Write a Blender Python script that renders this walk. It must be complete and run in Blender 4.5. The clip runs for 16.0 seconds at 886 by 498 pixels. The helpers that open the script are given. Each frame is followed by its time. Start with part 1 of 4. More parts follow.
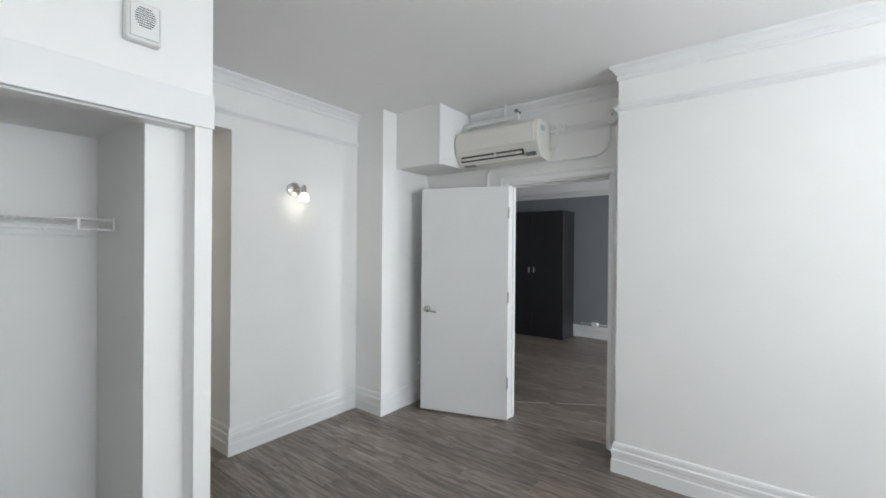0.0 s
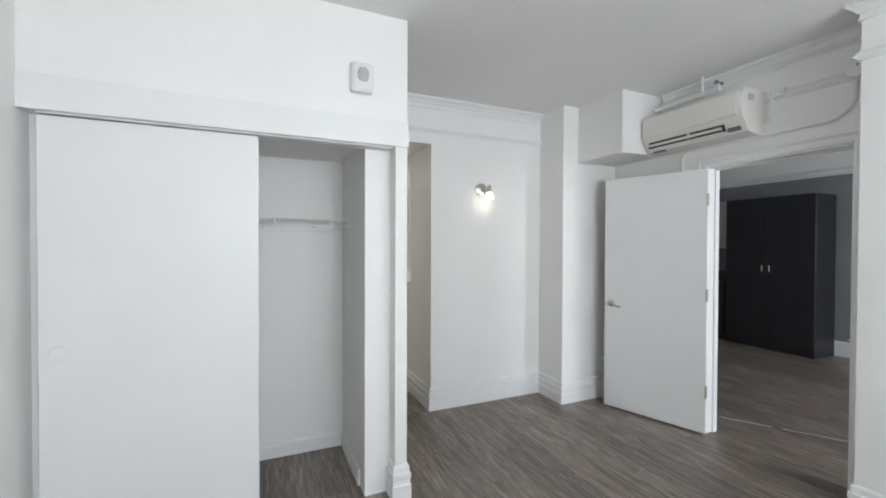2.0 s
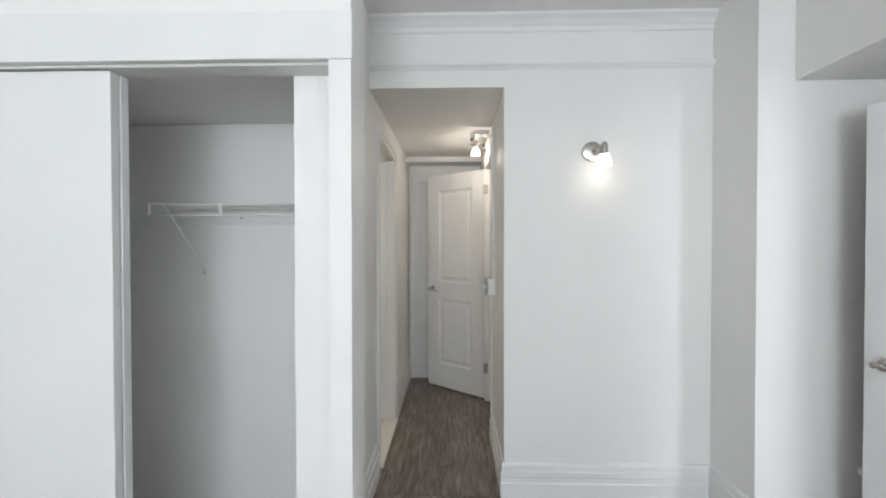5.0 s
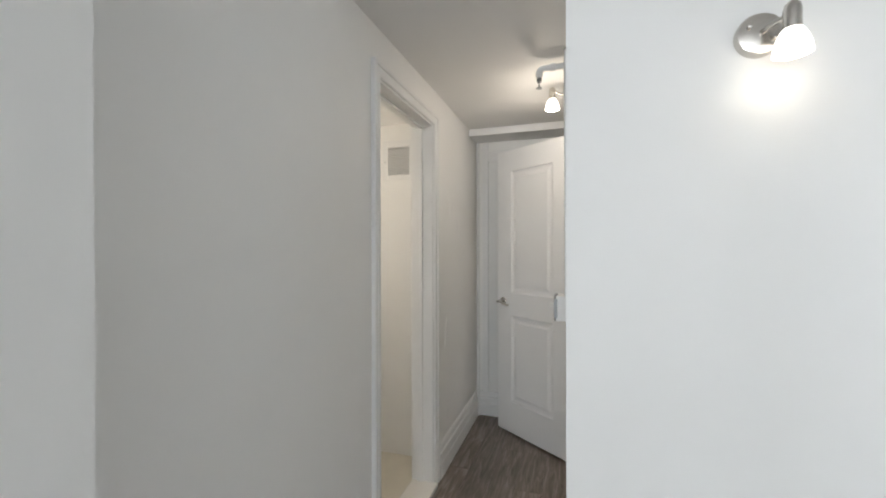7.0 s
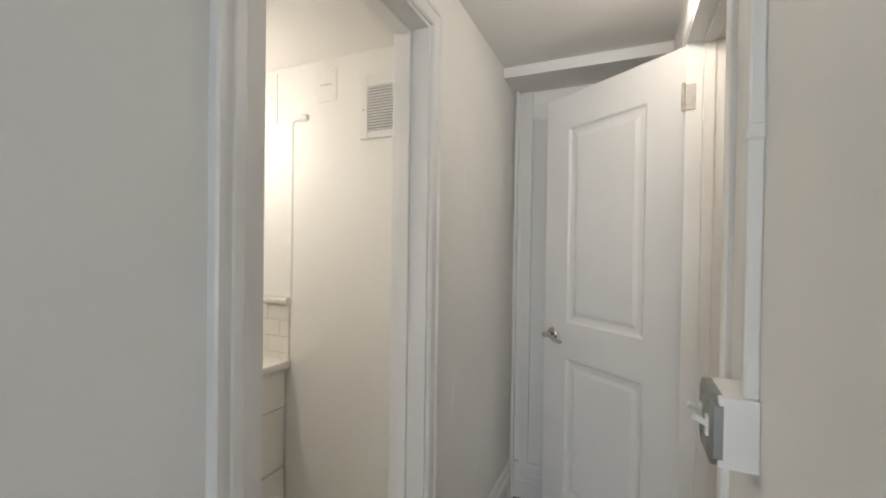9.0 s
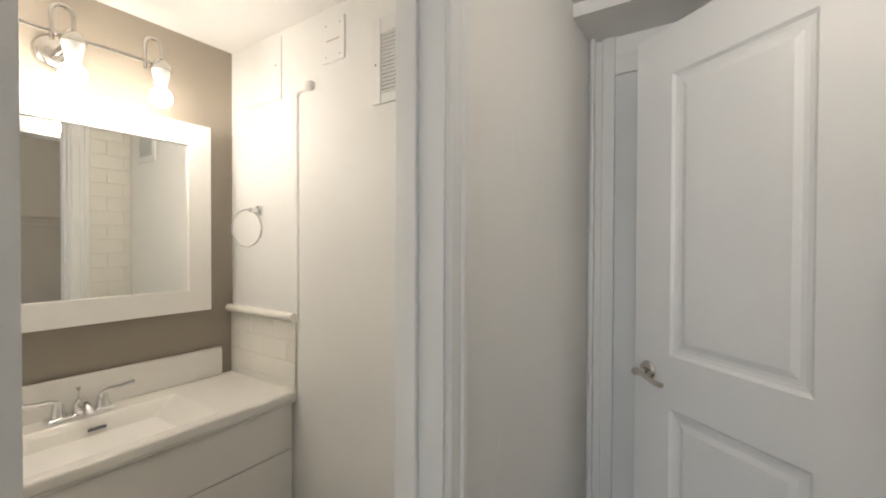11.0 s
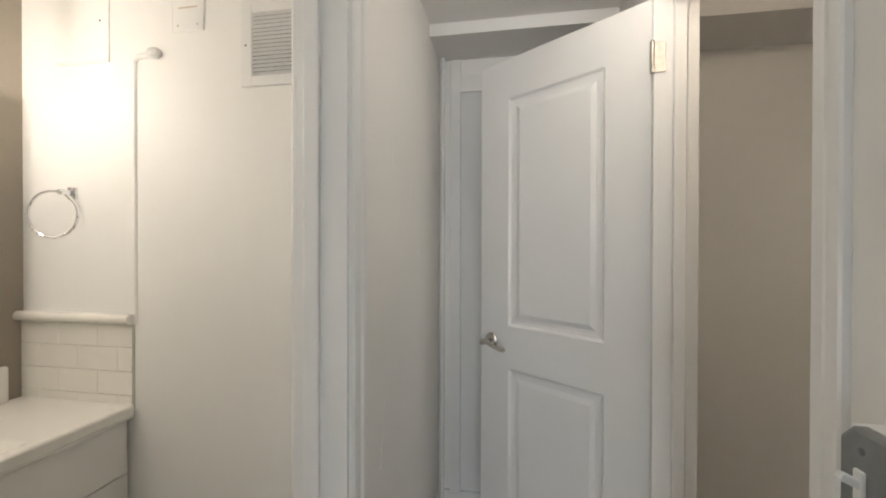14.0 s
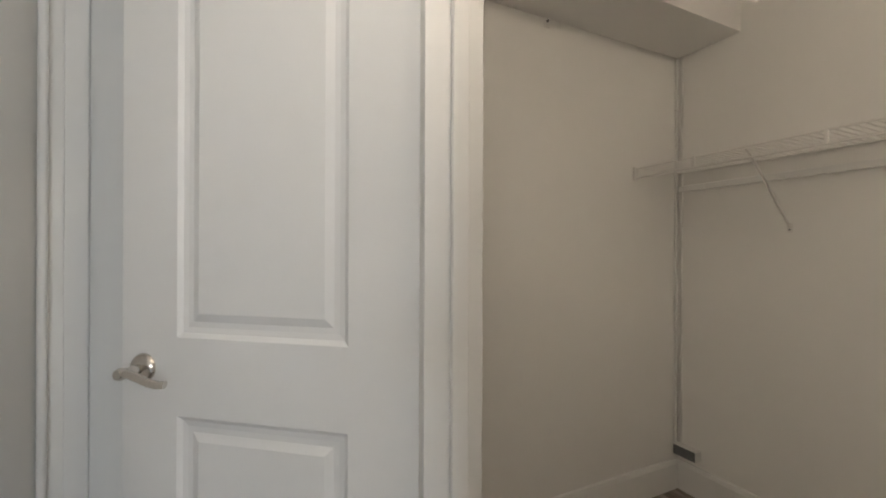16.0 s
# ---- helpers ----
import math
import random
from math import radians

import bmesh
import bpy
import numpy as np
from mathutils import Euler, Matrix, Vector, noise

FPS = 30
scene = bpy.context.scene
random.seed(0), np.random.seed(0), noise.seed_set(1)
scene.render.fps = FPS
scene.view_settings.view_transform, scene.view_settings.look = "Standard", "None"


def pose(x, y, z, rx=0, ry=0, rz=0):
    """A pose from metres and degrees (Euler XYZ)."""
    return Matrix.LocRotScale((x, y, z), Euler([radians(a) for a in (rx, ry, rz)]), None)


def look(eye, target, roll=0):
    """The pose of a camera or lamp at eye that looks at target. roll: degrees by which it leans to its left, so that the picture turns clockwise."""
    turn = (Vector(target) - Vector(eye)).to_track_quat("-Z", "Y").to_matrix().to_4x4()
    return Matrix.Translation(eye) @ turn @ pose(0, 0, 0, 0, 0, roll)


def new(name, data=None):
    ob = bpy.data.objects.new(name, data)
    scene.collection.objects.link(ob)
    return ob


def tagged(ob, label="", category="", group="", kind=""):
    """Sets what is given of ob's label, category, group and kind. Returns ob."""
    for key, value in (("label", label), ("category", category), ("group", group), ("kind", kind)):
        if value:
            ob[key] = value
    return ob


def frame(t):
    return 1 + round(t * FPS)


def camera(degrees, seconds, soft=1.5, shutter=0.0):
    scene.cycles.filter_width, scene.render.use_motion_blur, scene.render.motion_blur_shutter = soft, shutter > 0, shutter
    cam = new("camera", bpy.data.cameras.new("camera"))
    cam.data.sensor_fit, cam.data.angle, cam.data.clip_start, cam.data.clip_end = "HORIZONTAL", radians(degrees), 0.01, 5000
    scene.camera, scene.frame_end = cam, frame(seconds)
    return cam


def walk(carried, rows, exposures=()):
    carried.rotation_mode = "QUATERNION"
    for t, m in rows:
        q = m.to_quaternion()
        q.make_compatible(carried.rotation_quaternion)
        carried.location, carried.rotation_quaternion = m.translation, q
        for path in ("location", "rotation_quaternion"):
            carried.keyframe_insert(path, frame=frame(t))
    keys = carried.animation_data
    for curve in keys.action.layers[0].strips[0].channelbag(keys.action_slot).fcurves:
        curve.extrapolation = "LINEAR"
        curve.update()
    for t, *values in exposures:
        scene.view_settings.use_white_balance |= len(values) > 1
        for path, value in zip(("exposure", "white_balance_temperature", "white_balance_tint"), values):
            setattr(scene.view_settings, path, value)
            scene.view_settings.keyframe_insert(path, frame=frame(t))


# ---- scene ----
EXPOSURES = ((0, .10), (3.7, .15), (6, .24), (8.5, .33), (11, .26), (13, .27), (14.5, .24), (15.5, .36), (16, .45))
PATH = [
    (0, (-1.413, -2.979, 1.5), (0.177, -1.766, 1.492), 0.5),
    (0.5, (-1.456, -3.139, 1.491), (-0.1, -1.669, 1.478), 0.4),
    (1, (-1.489, -3.275, 1.481), (-0.342, -1.637, 1.466), 0.2),
    (1.5, (-1.477, -3.335, 1.469), (-0.505, -1.587, 1.451), 0.2),
    (2, (-1.371, -3.307, 1.46), (-0.552, -1.483, 1.434), 0.2),
    (2.5, (-1.194, -3.21, 1.461), (-0.499, -1.335, 1.43), 0.1),
    (3, (-0.987, -3.092, 1.471), (-0.404, -1.179, 1.435), -0.0),
    (3.5, (-0.764, -2.937, 1.459), (-0.336, -0.983, 1.424), -0.1),
    (3.7, (-0.692, -2.855, 1.449), (-0.331, -0.888, 1.416), -0.1),
    (5.8, (-0.081, -1.975, 1.438), (-0.386, 0.002, 1.413), 0.0),
    (6, (-0.038, -1.872, 1.428), (-0.408, 0.093, 1.403), 0.0),
    (6.5, (0.008, -1.585, 1.404), (-0.498, 0.35, 1.393), -0.3),
    (7, (0.026, -1.298, 1.399), (-0.586, 0.606, 1.392), -0.1),
    (7.5, (-0.018, -1.017, 1.411), (-0.696, 0.864, 1.393), -0.1),
    (8, (-0.074, -0.729, 1.423), (-0.771, 1.146, 1.403), 0.1),
    (8.5, (-0.171, -0.467, 1.422), (-0.891, 1.397, 1.399), 0.1),
    (8.7, (-0.181, -0.365, 1.418), (-0.936, 1.487, 1.395), 0.4),
    (10.8, (-0.279, 0.286, 1.408), (-1.348, 1.976, 1.389), 0.3),
    (11, (-0.304, 0.273, 1.42), (-1.414, 1.936, 1.394), 0.2),
    (11.5, (-0.308, 0.26, 1.428), (-1.489, 1.874, 1.398), 0.1),
    (12, (-0.323, 0.251, 1.425), (-1.543, 1.836, 1.4), 0.2),
    (12.5, (-0.316, 0.255, 1.419), (-1.546, 1.832, 1.398), 0.3),
    (13, (-0.351, 0.216, 1.417), (-1.397, 1.92, 1.387), 0.2),
    (13.5, (-0.382, 0.164, 1.398), (-1.051, 2.049, 1.372), 0.1),
    (14, (-0.405, 0.118, 1.379), (-0.748, 2.089, 1.365), 0.1),
    (14.5, (-0.434, 0.191, 1.338), (-0.457, 2.19, 1.347), 0.2),
    (15, (-0.411, 0.348, 1.293), (-0.105, 2.324, 1.294), 0.2),
    (15.5, (-0.356, 0.555, 1.267), (0.236, 2.465, 1.263), 0.3),
    (16, (-0.293, 0.732, 1.252), (0.567, 2.538, 1.254), 0.2),
]
cam = camera(94.3, 16.0, soft=1.9)
walk(cam, [(t, look(e, g, r)) for t, e, g, r in PATH], EXPOSURES)

# ---- light ----
world = bpy.data.worlds.new("sky")
world.use_nodes = True
scene.world = world
_n = world.node_tree.nodes
_sky = _n.new("ShaderNodeTexSky")
_sky.sky_type = "NISHITA"
_sky.sun_disc = False
_sky.sun_elevation, _sky.sun_rotation = radians(42), radians(200)
world.node_tree.links.new(_sky.outputs[0], _n["Background"].inputs[0])
_n["Background"].inputs[1].default_value = 0.10


def lamp(name, kind, m, energy, colour, **kw):
    d = bpy.data.lights.new(name, kind)
    d.energy, d.color = energy, colour
    for k, v in kw.items():
        if k == "size":
            d.shape, d.size, d.size_y = "RECTANGLE", v[0], v[1]
        elif k == "soft":
            d.shadow_soft_size = v
        elif k == "spread":
            d.spread = v
        elif k == "angle":
            d.angle = v
    ob = new(name, d)
    ob.matrix_world = m
    return ob


sun = lamp("sun", "SUN", look((0, 0, 30), (6, 17, 5)), 0.8, (1.0, 0.96, 0.9), angle=radians(14))
DAY = (0.87, 0.935, 1.0)
# daylight entering by the bedroom windows; living room lamp added for brightness
lamp("window_light_1", "AREA", look((-0.55, -6.22, 1.55), (-0.55, 0, 8.6)), 92, DAY, size=(1.30, 1.6), spread=radians(175))
lamp("window_light_2", "AREA", look((0.81, -6.22, 1.55), (0.81, 0, 8.6)), 42, DAY, size=(1.22, 1.6), spread=radians(175))
lamp("living_fill_light", "AREA", look((4.0, -6.22, 1.5), (4.0, 0, 1.0)), 130, DAY, size=(1.2, 1.4))
SOFTW = (1.0, 0.88, 0.74)
lamp("sconce_light_1", "POINT", pose(0.533, -0.098, 1.850), 0.09, (1.0, 0.87, 0.70), soft=0.03)
lamp("sconce_light_2", "POINT", pose(-0.100, 1.132, 2.160), 3.0, SOFTW, soft=0.03)


# ---- helpers for building ----
def part(name, bm, material, parent=None, label="", smooth=False):
    me = bpy.data.meshes.new(name)
    bm.normal_update()
    bm.to_mesh(me)
    bm.free()
    if smooth:
        for p in me.polygons:
            p.use_smooth = True
        me.set_sharp_from_angle(angle=radians(35))
    if material:
        me.materials.append(material)
    ob = new(name, me)
    if parent:
        ob.parent = parent
    if label:
        ob["label"] = label
    return ob


def thing(name, label, category, group="", m=None):
    ob = new(name)
    if m is not None:
        ob.matrix_world = m
    return tagged(ob, label, category, group)


def add_box(bm, x0, y0, z0, x1, y1, z1, bevel=0.0, seg=1, m=None):
    b = bmesh.new()
    bmesh.ops.create_cube(b, size=1)
    for v in b.verts:
        v.co = Vector((x0 + (v.co.x + 0.5) * (x1 - x0), y0 + (v.co.y + 0.5) * (y1 - y0), z0 + (v.co.z + 0.5) * (z1 - z0)))
    if bevel > 0:
        bmesh.ops.bevel(b, geom=b.edges[:], offset=bevel, segments=seg, affect="EDGES", profile=0.5)
    merge(bm, b, m)
    return bm


def merge(bm, b, m=None):
    if m is not None:
        bmesh.ops.transform(b, matrix=m, verts=b.verts)
    me = bpy.data.meshes.new("tmp")
    b.to_mesh(me)
    b.free()
    bm.from_mesh(me)
    bpy.data.meshes.remove(me)


def boxes(*bs, bevel=0.0, seg=1):
    bm = bmesh.new()
    for b in bs:
        add_box(bm, *b, bevel=bevel, seg=seg)
    return bm


def add_cyl(bm, a, b, r, r2=None, seg=20):
    a, b = Vector(a), Vector(b)
    c = bmesh.new()
    bmesh.ops.create_cone(c, cap_ends=True, segments=seg, radius1=r, radius2=r if r2 is None else r2, depth=(b - a).length)
    q = (b - a).to_track_quat("Z", "Y").to_matrix().to_4x4()
    merge(bm, c, Matrix.Translation((a + b) / 2) @ q)
    return bm


def add_lathe(bm, prof, m=None, seg=28):
    """prof: (radius, height) pairs, turned about z."""
    b = bmesh.new()
    rings = []
    for r, h in prof:
        if r < 1e-6:
            rings.append([b.verts.new((0, 0, h))])
        else:
            rings.append([b.verts.new((r * math.cos(2 * math.pi * i / seg), r * math.sin(2 * math.pi * i / seg), h)) for i in range(seg)])
    for p, q in zip(rings, rings[1:]):
        for i in range(seg):
            j = (i + 1) % seg
            if len(p) == 1 and len(q) == 1:
                continue
            if len(p) == 1:
                b.faces.new((p[0], q[j], q[i]))
            elif len(q) == 1:
                b.faces.new((p[i], p[j], q[0]))
            else:
                b.faces.new((p[i], p[j], q[j], q[i]))
    bmesh.ops.recalc_face_normals(b, faces=b.faces)
    merge(bm, b, m)
    return bm


def add_tube(bm, pts, r, seg=10, closed=False, flat=1.0):
    """A round tube along points; flat squashes its section."""
    pts = [Vector(p) for p in pts]
    n = len(pts)
    b = bmesh.new()
    rings = []
    up = None
    for i, p in enumerate(pts):
        if closed:
            d = (pts[(i + 1) % n] - pts[i - 1]).normalized()
        else:
            d = (pts[min(i + 1, n - 1)] - pts[max(i - 1, 0)]).normalized()
        if up is None:
            up = d.orthogonal().normalized()
        up = (up - d * up.dot(d)).normalized()
        side = d.cross(up)
        rings.append([b.verts.new(p + (up * math.cos(2 * math.pi * k / seg) + side * flat * math.sin(2 * math.pi * k / seg)) * r) for k in range(seg)])
    for i in range(n if closed else n - 1):
        p, q = rings[i], rings[(i + 1) % n]
        for k in range(seg):
            l = (k + 1) % seg
            b.faces.new((p[k], p[l], q[l], q[k]))
    if not closed:
        b.faces.new(rings[0][::-1])
        b.faces.new(rings[-1])
    bmesh.ops.recalc_face_normals(b, faces=b.faces)
    merge(bm, b)
    return bm


def arc(c, u, v, r, a0, a1, n=10):
    c, u, v = Vector(c), Vector(u), Vector(v)
    return [c + (u * math.cos(radians(a0 + (a1 - a0) * i / n)) + v * math.sin(radians(a0 + (a1 - a0) * i / n))) * r for i in range(n + 1)]


def add_sweep(bm, path, prof, up=(0, 0, 1)):
    """Moulding: prof (out, along up) swept along path in the plane across up; the room lies to the path's left. Mitred."""
    up = Vector(up)
    path = [Vector(p) for p in path]
    n = len(path)
    dirs = [(path[i + 1] - path[i]).normalized() for i in range(n - 1)]
    lefts = [up.cross(d) for d in dirs]
    b = bmesh.new()
    rings = []
    for i, p in enumerate(path):
        if i == 0:
            m = lefts[0]
        elif i == n - 1:
            m = lefts[-1]
        else:
            m = lefts[i - 1] + lefts[i]
            m = m / max(0.2, m.dot(lefts[i]))
        rings.append([b.verts.new(p + m * o + up * h) for o, h in prof])
    k = len(prof)
    for p, q in zip(rings, rings[1:]):
        for i in range(k):
            j = (i + 1) % k
            b.faces.new((p[i], p[j], q[j], q[i]))
    b.faces.new(rings[0])
    b.faces.new(rings[-1][::-1])
    bmesh.ops.recalc_face_normals(b, faces=b.faces)
    merge(bm, b)
    return bm


# ---- materials ----
def material(name, base, rough=0.5, metal=0.0, var=0.06, scale=2.5, bump=0.0, bscale=60.0, fine=0.0, emit=None, spec=0.5, coat=0.0, detail=4.0):
    """Paint-like surface: colour varied broadly and finely, with a fine relief."""
    m = bpy.data.materials.new(name)
    m.use_nodes = True
    nt = m.node_tree
    b = nt.nodes["Principled BSDF"]
    b.inputs["Roughness"].default_value = rough
    b.inputs["Metallic"].default_value = metal
    b.inputs["Specular IOR Level"].default_value = spec
    b.inputs["Coat Weight"].default_value = coat
    geo = nt.nodes.new("ShaderNodeNewGeometry")
    if var > 0:
        a = nt.nodes.new("ShaderNodeTexNoise")
        a.inputs["Scale"].default_value = scale
        a.inputs["Detail"].default_value = detail
        nt.links.new(geo.outputs["Position"], a.inputs["Vector"])
        r = nt.nodes.new("ShaderNodeMapRange")
        r.inputs["From Min"].default_value, r.inputs["From Max"].default_value = 0.3, 0.7
        r.inputs["To Min"].default_value, r.inputs["To Max"].default_value = 1 - var, 1.0
        nt.links.new(a.outputs["Fac"], r.inputs["Value"])
        mix = nt.nodes.new("ShaderNodeVectorMath")
        mix.operation = "SCALE"
        mix.inputs[0].default_value = base
        nt.links.new(r.outputs["Result"], mix.inputs["Scale"])
        nt.links.new(mix.outputs["Vector"], b.inputs["Base Color"])
    else:
        b.inputs["Base Color"].default_value = (*base, 1)
    if bump > 0:
        c = nt.nodes.new("ShaderNodeTexNoise")
        c.inputs["Scale"].default_value = bscale
        c.inputs["Detail"].default_value = 3
        nt.links.new(geo.outputs["Position"], c.inputs["Vector"])
        d = nt.nodes.new("ShaderNodeBump")
        d.inputs["Strength"].default_value = bump
        d.inputs["Distance"].default_value = 0.002
        h = c.outputs["Fac"]
        if fine > 0:
            e = nt.nodes.new("ShaderNodeTexNoise")
            e.inputs["Scale"].default_value = 7.0
            e.inputs["Detail"].default_value = 2
            nt.links.new(geo.outputs["Position"], e.inputs["Vector"])
            f = nt.nodes.new("ShaderNodeMath")
            f.operation = "MULTIPLY_ADD"
            f.inputs[1].default_value = fine
            nt.links.new(e.outputs["Fac"], f.inputs[0])
            nt.links.new(c.outputs["Fac"], f.inputs[2])
            h = f.outputs[0]
        nt.links.new(h, d.inputs["Height"])
        nt.links.new(d.outputs["Normal"], b.inputs["Normal"])
    if emit:
        b.inputs["Emission Color"].default_value = (*emit[0], 1)
        b.inputs["Emission Strength"].default_value = emit[1]
    return m


def plank_material():
    m = bpy.data.materials.new("vinyl_plank")
    m.use_nodes = True
    nt = m.node_tree
    N, L = nt.nodes, nt.links
    b = N["Principled BSDF"]
    geo, info = N.new("ShaderNodeNewGeometry"), N.new("ShaderNodeObjectInfo")
    mul = N.new("ShaderNodeVectorMath")
    mul.operation = "MULTIPLY"
    mul.inputs[1].default_value = (46, 4.4, 1)
    off = N.new("ShaderNodeVectorMath")
    off.operation = "ADD"
    cmb = N.new("ShaderNodeCombineXYZ")
    sc = N.new("ShaderNodeMath")
    sc.operation = "MULTIPLY"
    sc.inputs[1].default_value = 37.0
    L.new(info.outputs["Random"], sc.inputs[0])
    L.new(sc.outputs[0], cmb.inputs["Z"])
    L.new(geo.outputs["Position"], mul.inputs[0])
    L.new(mul.outputs[0], off.inputs[0])
    L.new(cmb.outputs[0], off.inputs[1])
    g = N.new("ShaderNodeTexNoise")
    g.inputs["Scale"].default_value, g.inputs["Detail"].default_value, g.inputs["Roughness"].default_value = 1.0, 6, 0.62
    g.inputs["Distortion"].default_value = 0.6
    L.new(off.outputs[0], g.inputs["Vector"])
    ramp = N.new("ShaderNodeValToRGB")
    ramp.color_ramp.elements[0].position, ramp.color_ramp.elements[0].color = 0.30, (0.100, 0.079, 0.067, 1)
    ramp.color_ramp.elements[1].position, ramp.color_ramp.elements[1].color = 0.72, (0.37, 0.318, 0.280, 1)
    e = ramp.color_ramp.elements.new(0.5)
    e.color = (0.200, 0.163, 0.139, 1)
    L.new(g.outputs["Fac"], ramp.inputs[0])
    tone = N.new("ShaderNodeMapRange")
    tone.inputs["To Min"].default_value, tone.inputs["To Max"].default_value = 0.80, 1.18
    L.new(info.outputs["Random"], tone.inputs["Value"])
    col = N.new("ShaderNodeVectorMath")
    col.operation = "SCALE"
    L.new(ramp.outputs["Color"], col.inputs[0])
    L.new(tone.outputs[0], col.inputs["Scale"])
    L.new(col.outputs[0], b.inputs["Base Color"])
    rr = N.new("ShaderNodeMapRange")
    rr.inputs["To Min"].default_value, rr.inputs["To Max"].default_value = 0.44, 0.26
    L.new(g.outputs["Fac"], rr.inputs["Value"])
    L.new(rr.outputs[0], b.inputs["Roughness"])
    bp = N.new("ShaderNodeBump")
    bp.inputs["Strength"].default_value, bp.inputs["Distance"].default_value = 0.25, 0.001
    L.new(g.outputs["Fac"], bp.inputs["Height"])
    L.new(bp.outputs[0], b.inputs["Normal"])
    return m


WALL = material("wall_paint", (0.885, 0.88, 0.86), 0.55, var=0.035, scale=1.7, bump=0.10, bscale=140, fine=6.0)
CEIL = material("ceiling_paint", (0.89, 0.88, 0.865), 0.7, var=0.03, scale=1.2, bump=0.08, bscale=120, fine=2.0)
TRIM = material("trim_paint", (0.85, 0.85, 0.84), 0.38, var=0.03, scale=5, bump=0.06, bscale=60, fine=1.0)
DOORP = material("door_paint", (0.83, 0.83, 0.825), 0.35, var=0.02, scale=4, bump=0.05, bscale=220)
GREYW = material("grey_wall_paint", (0.235, 0.245, 0.262), 0.6, var=0.05, bump=0.08, bscale=120)
TAUPE = material("taupe_wall_paint", (0.36, 0.315, 0.258), 0.55, var=0.05, bump=0.08, bscale=120)
PLANK = plank_material()
SUBFL = material("subfloor", (0.03, 0.026, 0.024), 0.8)
NICKEL = material("brushed_nickel", (0.63, 0.60, 0.56), 0.23, 1.0, var=0.1, scale=40)
CHROME = material("chrome", (0.80, 0.80, 0.80), 0.09, 1.0, var=0.0)
HINGE = material("dull_nickel_hinge", (0.50, 0.48, 0.45), 0.36, 1.0, var=0.2, scale=60)
STEEL = material("galvanised_steel", (0.32, 0.33, 0.33), 0.45, 0.6, var=0.2, scale=25)
PLASTIC = material("white_plastic", (0.80, 0.80, 0.78), 0.4, var=0.02, scale=8)
ACP = material("cream_plastic", (0.76, 0.74, 0.69), 0.38, var=0.03, scale=5)
# near-black: painted shade in gaps and slots, and the toaster's own colour
SHADE_BLACK = material("shade_and_black", (0.03, 0.03, 0.03), 0.7, var=0.1)
ESP = material("espresso_laminate", (0.018, 0.018, 0.021), 0.45, var=0.15, scale=6, bump=0.05, bscale=90)
WIRE = material("white_coated_wire", (0.80, 0.79, 0.77), 0.4, var=0.02)
TILE = material("cream_tile", (0.86, 0.84, 0.78), 0.22, var=0.05, scale=9)
GROUT = material("grout", (0.72, 0.69, 0.61), 0.85, var=0.12, scale=30)
CULT = material("cultured_marble", (0.88, 0.86, 0.81), 0.14, var=0.03, scale=4, coat=0.3)
LAMIN = material("white_laminate", (0.86, 0.84, 0.80), 0.36, var=0.02, scale=4)
GLASS_ON = material("lit_frosted_glass", (0.9, 0.88, 0.82), 0.4, var=0, emit=((1.0, 0.93, 0.83), 3.2))
BULB_ON = material("lit_bulb_glass", (0.95, 0.93, 0.88), 0.3, var=0, emit=((1.0, 0.90, 0.78), 78.0))
MIRROR = material("mirror_silver", (0.88, 0.89, 0.87), 0.015, 1.0, var=0)
PALE = material("pale_lino", (0.70, 0.66, 0.56), 0.4, var=0.08, scale=6)
GREYCON = material("grey_plastic", (0.16, 0.17, 0.18), 0.5)
BRICKO = material("outside_wall", (0.35, 0.3, 0.26), 0.8)
CABW = material("cream_cabinet_paint", (0.62, 0.60, 0.55), 0.45)


def structure(name, bm, mat, label, smooth=False):
    return tagged(part(name, bm, mat, smooth=smooth), label, name.split("_")[0], "", "structure")


# ---- plan ----
ZC = 2.72        # bedroom ceiling
ZH = 2.325       # hall ceiling
XW = -0.765      # west wall of the hall
XAC = 1.79       # wall with the bedroom door
XR = 1.50        # east wall of the bedroom
YS = -6.20       # window wall
XWW = -2.262     # west wall of the bedroom
# ---- walls ----
structure("wall_north", boxes((0, 0, 0, 1.9, 0.12, 2.9), (XW, 0, ZH, 0, 0.10, 2.9)), WALL, "white painted north wall above the hall opening")
structure("wall_pier", boxes((1.157, -0.34, 0, 1.9, 0, ZC)), WALL, "white painted pier beside the bedroom door")
structure("wall_east_door", boxes((XAC, -1.250, 0, 1.91, -0.34, 2.9), (XAC, -2.105, 2.055, 1.91, -1.250, 2.9), (XAC, -2.232, 0, 1.91, -2.105, 2.9)), WALL, "white wall with the bedroom door opening")
structure("wall_east", boxes((XR, YS, 0, 1.91, -2.232, ZC)), WALL, "plain white east wall of the bedroom")
structure("wall_west", boxes((XWW - 0.15, YS, 0, XWW, -0.2, ZC)), WALL, "plain white west wall of the bedroom")
W1, W2 = (-1.20, 0.10, 0.75, 2.35), (0.20, 1.42, 0.75, 2.35)


def wall_with_windows(name, x0, x1, y, th, z1, wins, label):
    bs = []
    xs = x0
    for a, b, z0, zt in wins:
        bs += [(xs, y - th, 0, a, y, z1), (a, y - th, 0, b, y, z0), (a, y - th, zt, b, y, z1)]
        xs = b
    bs.append((xs, y - th, 0, x1, y, z1))
    return structure(name, boxes(*bs), WALL, label)


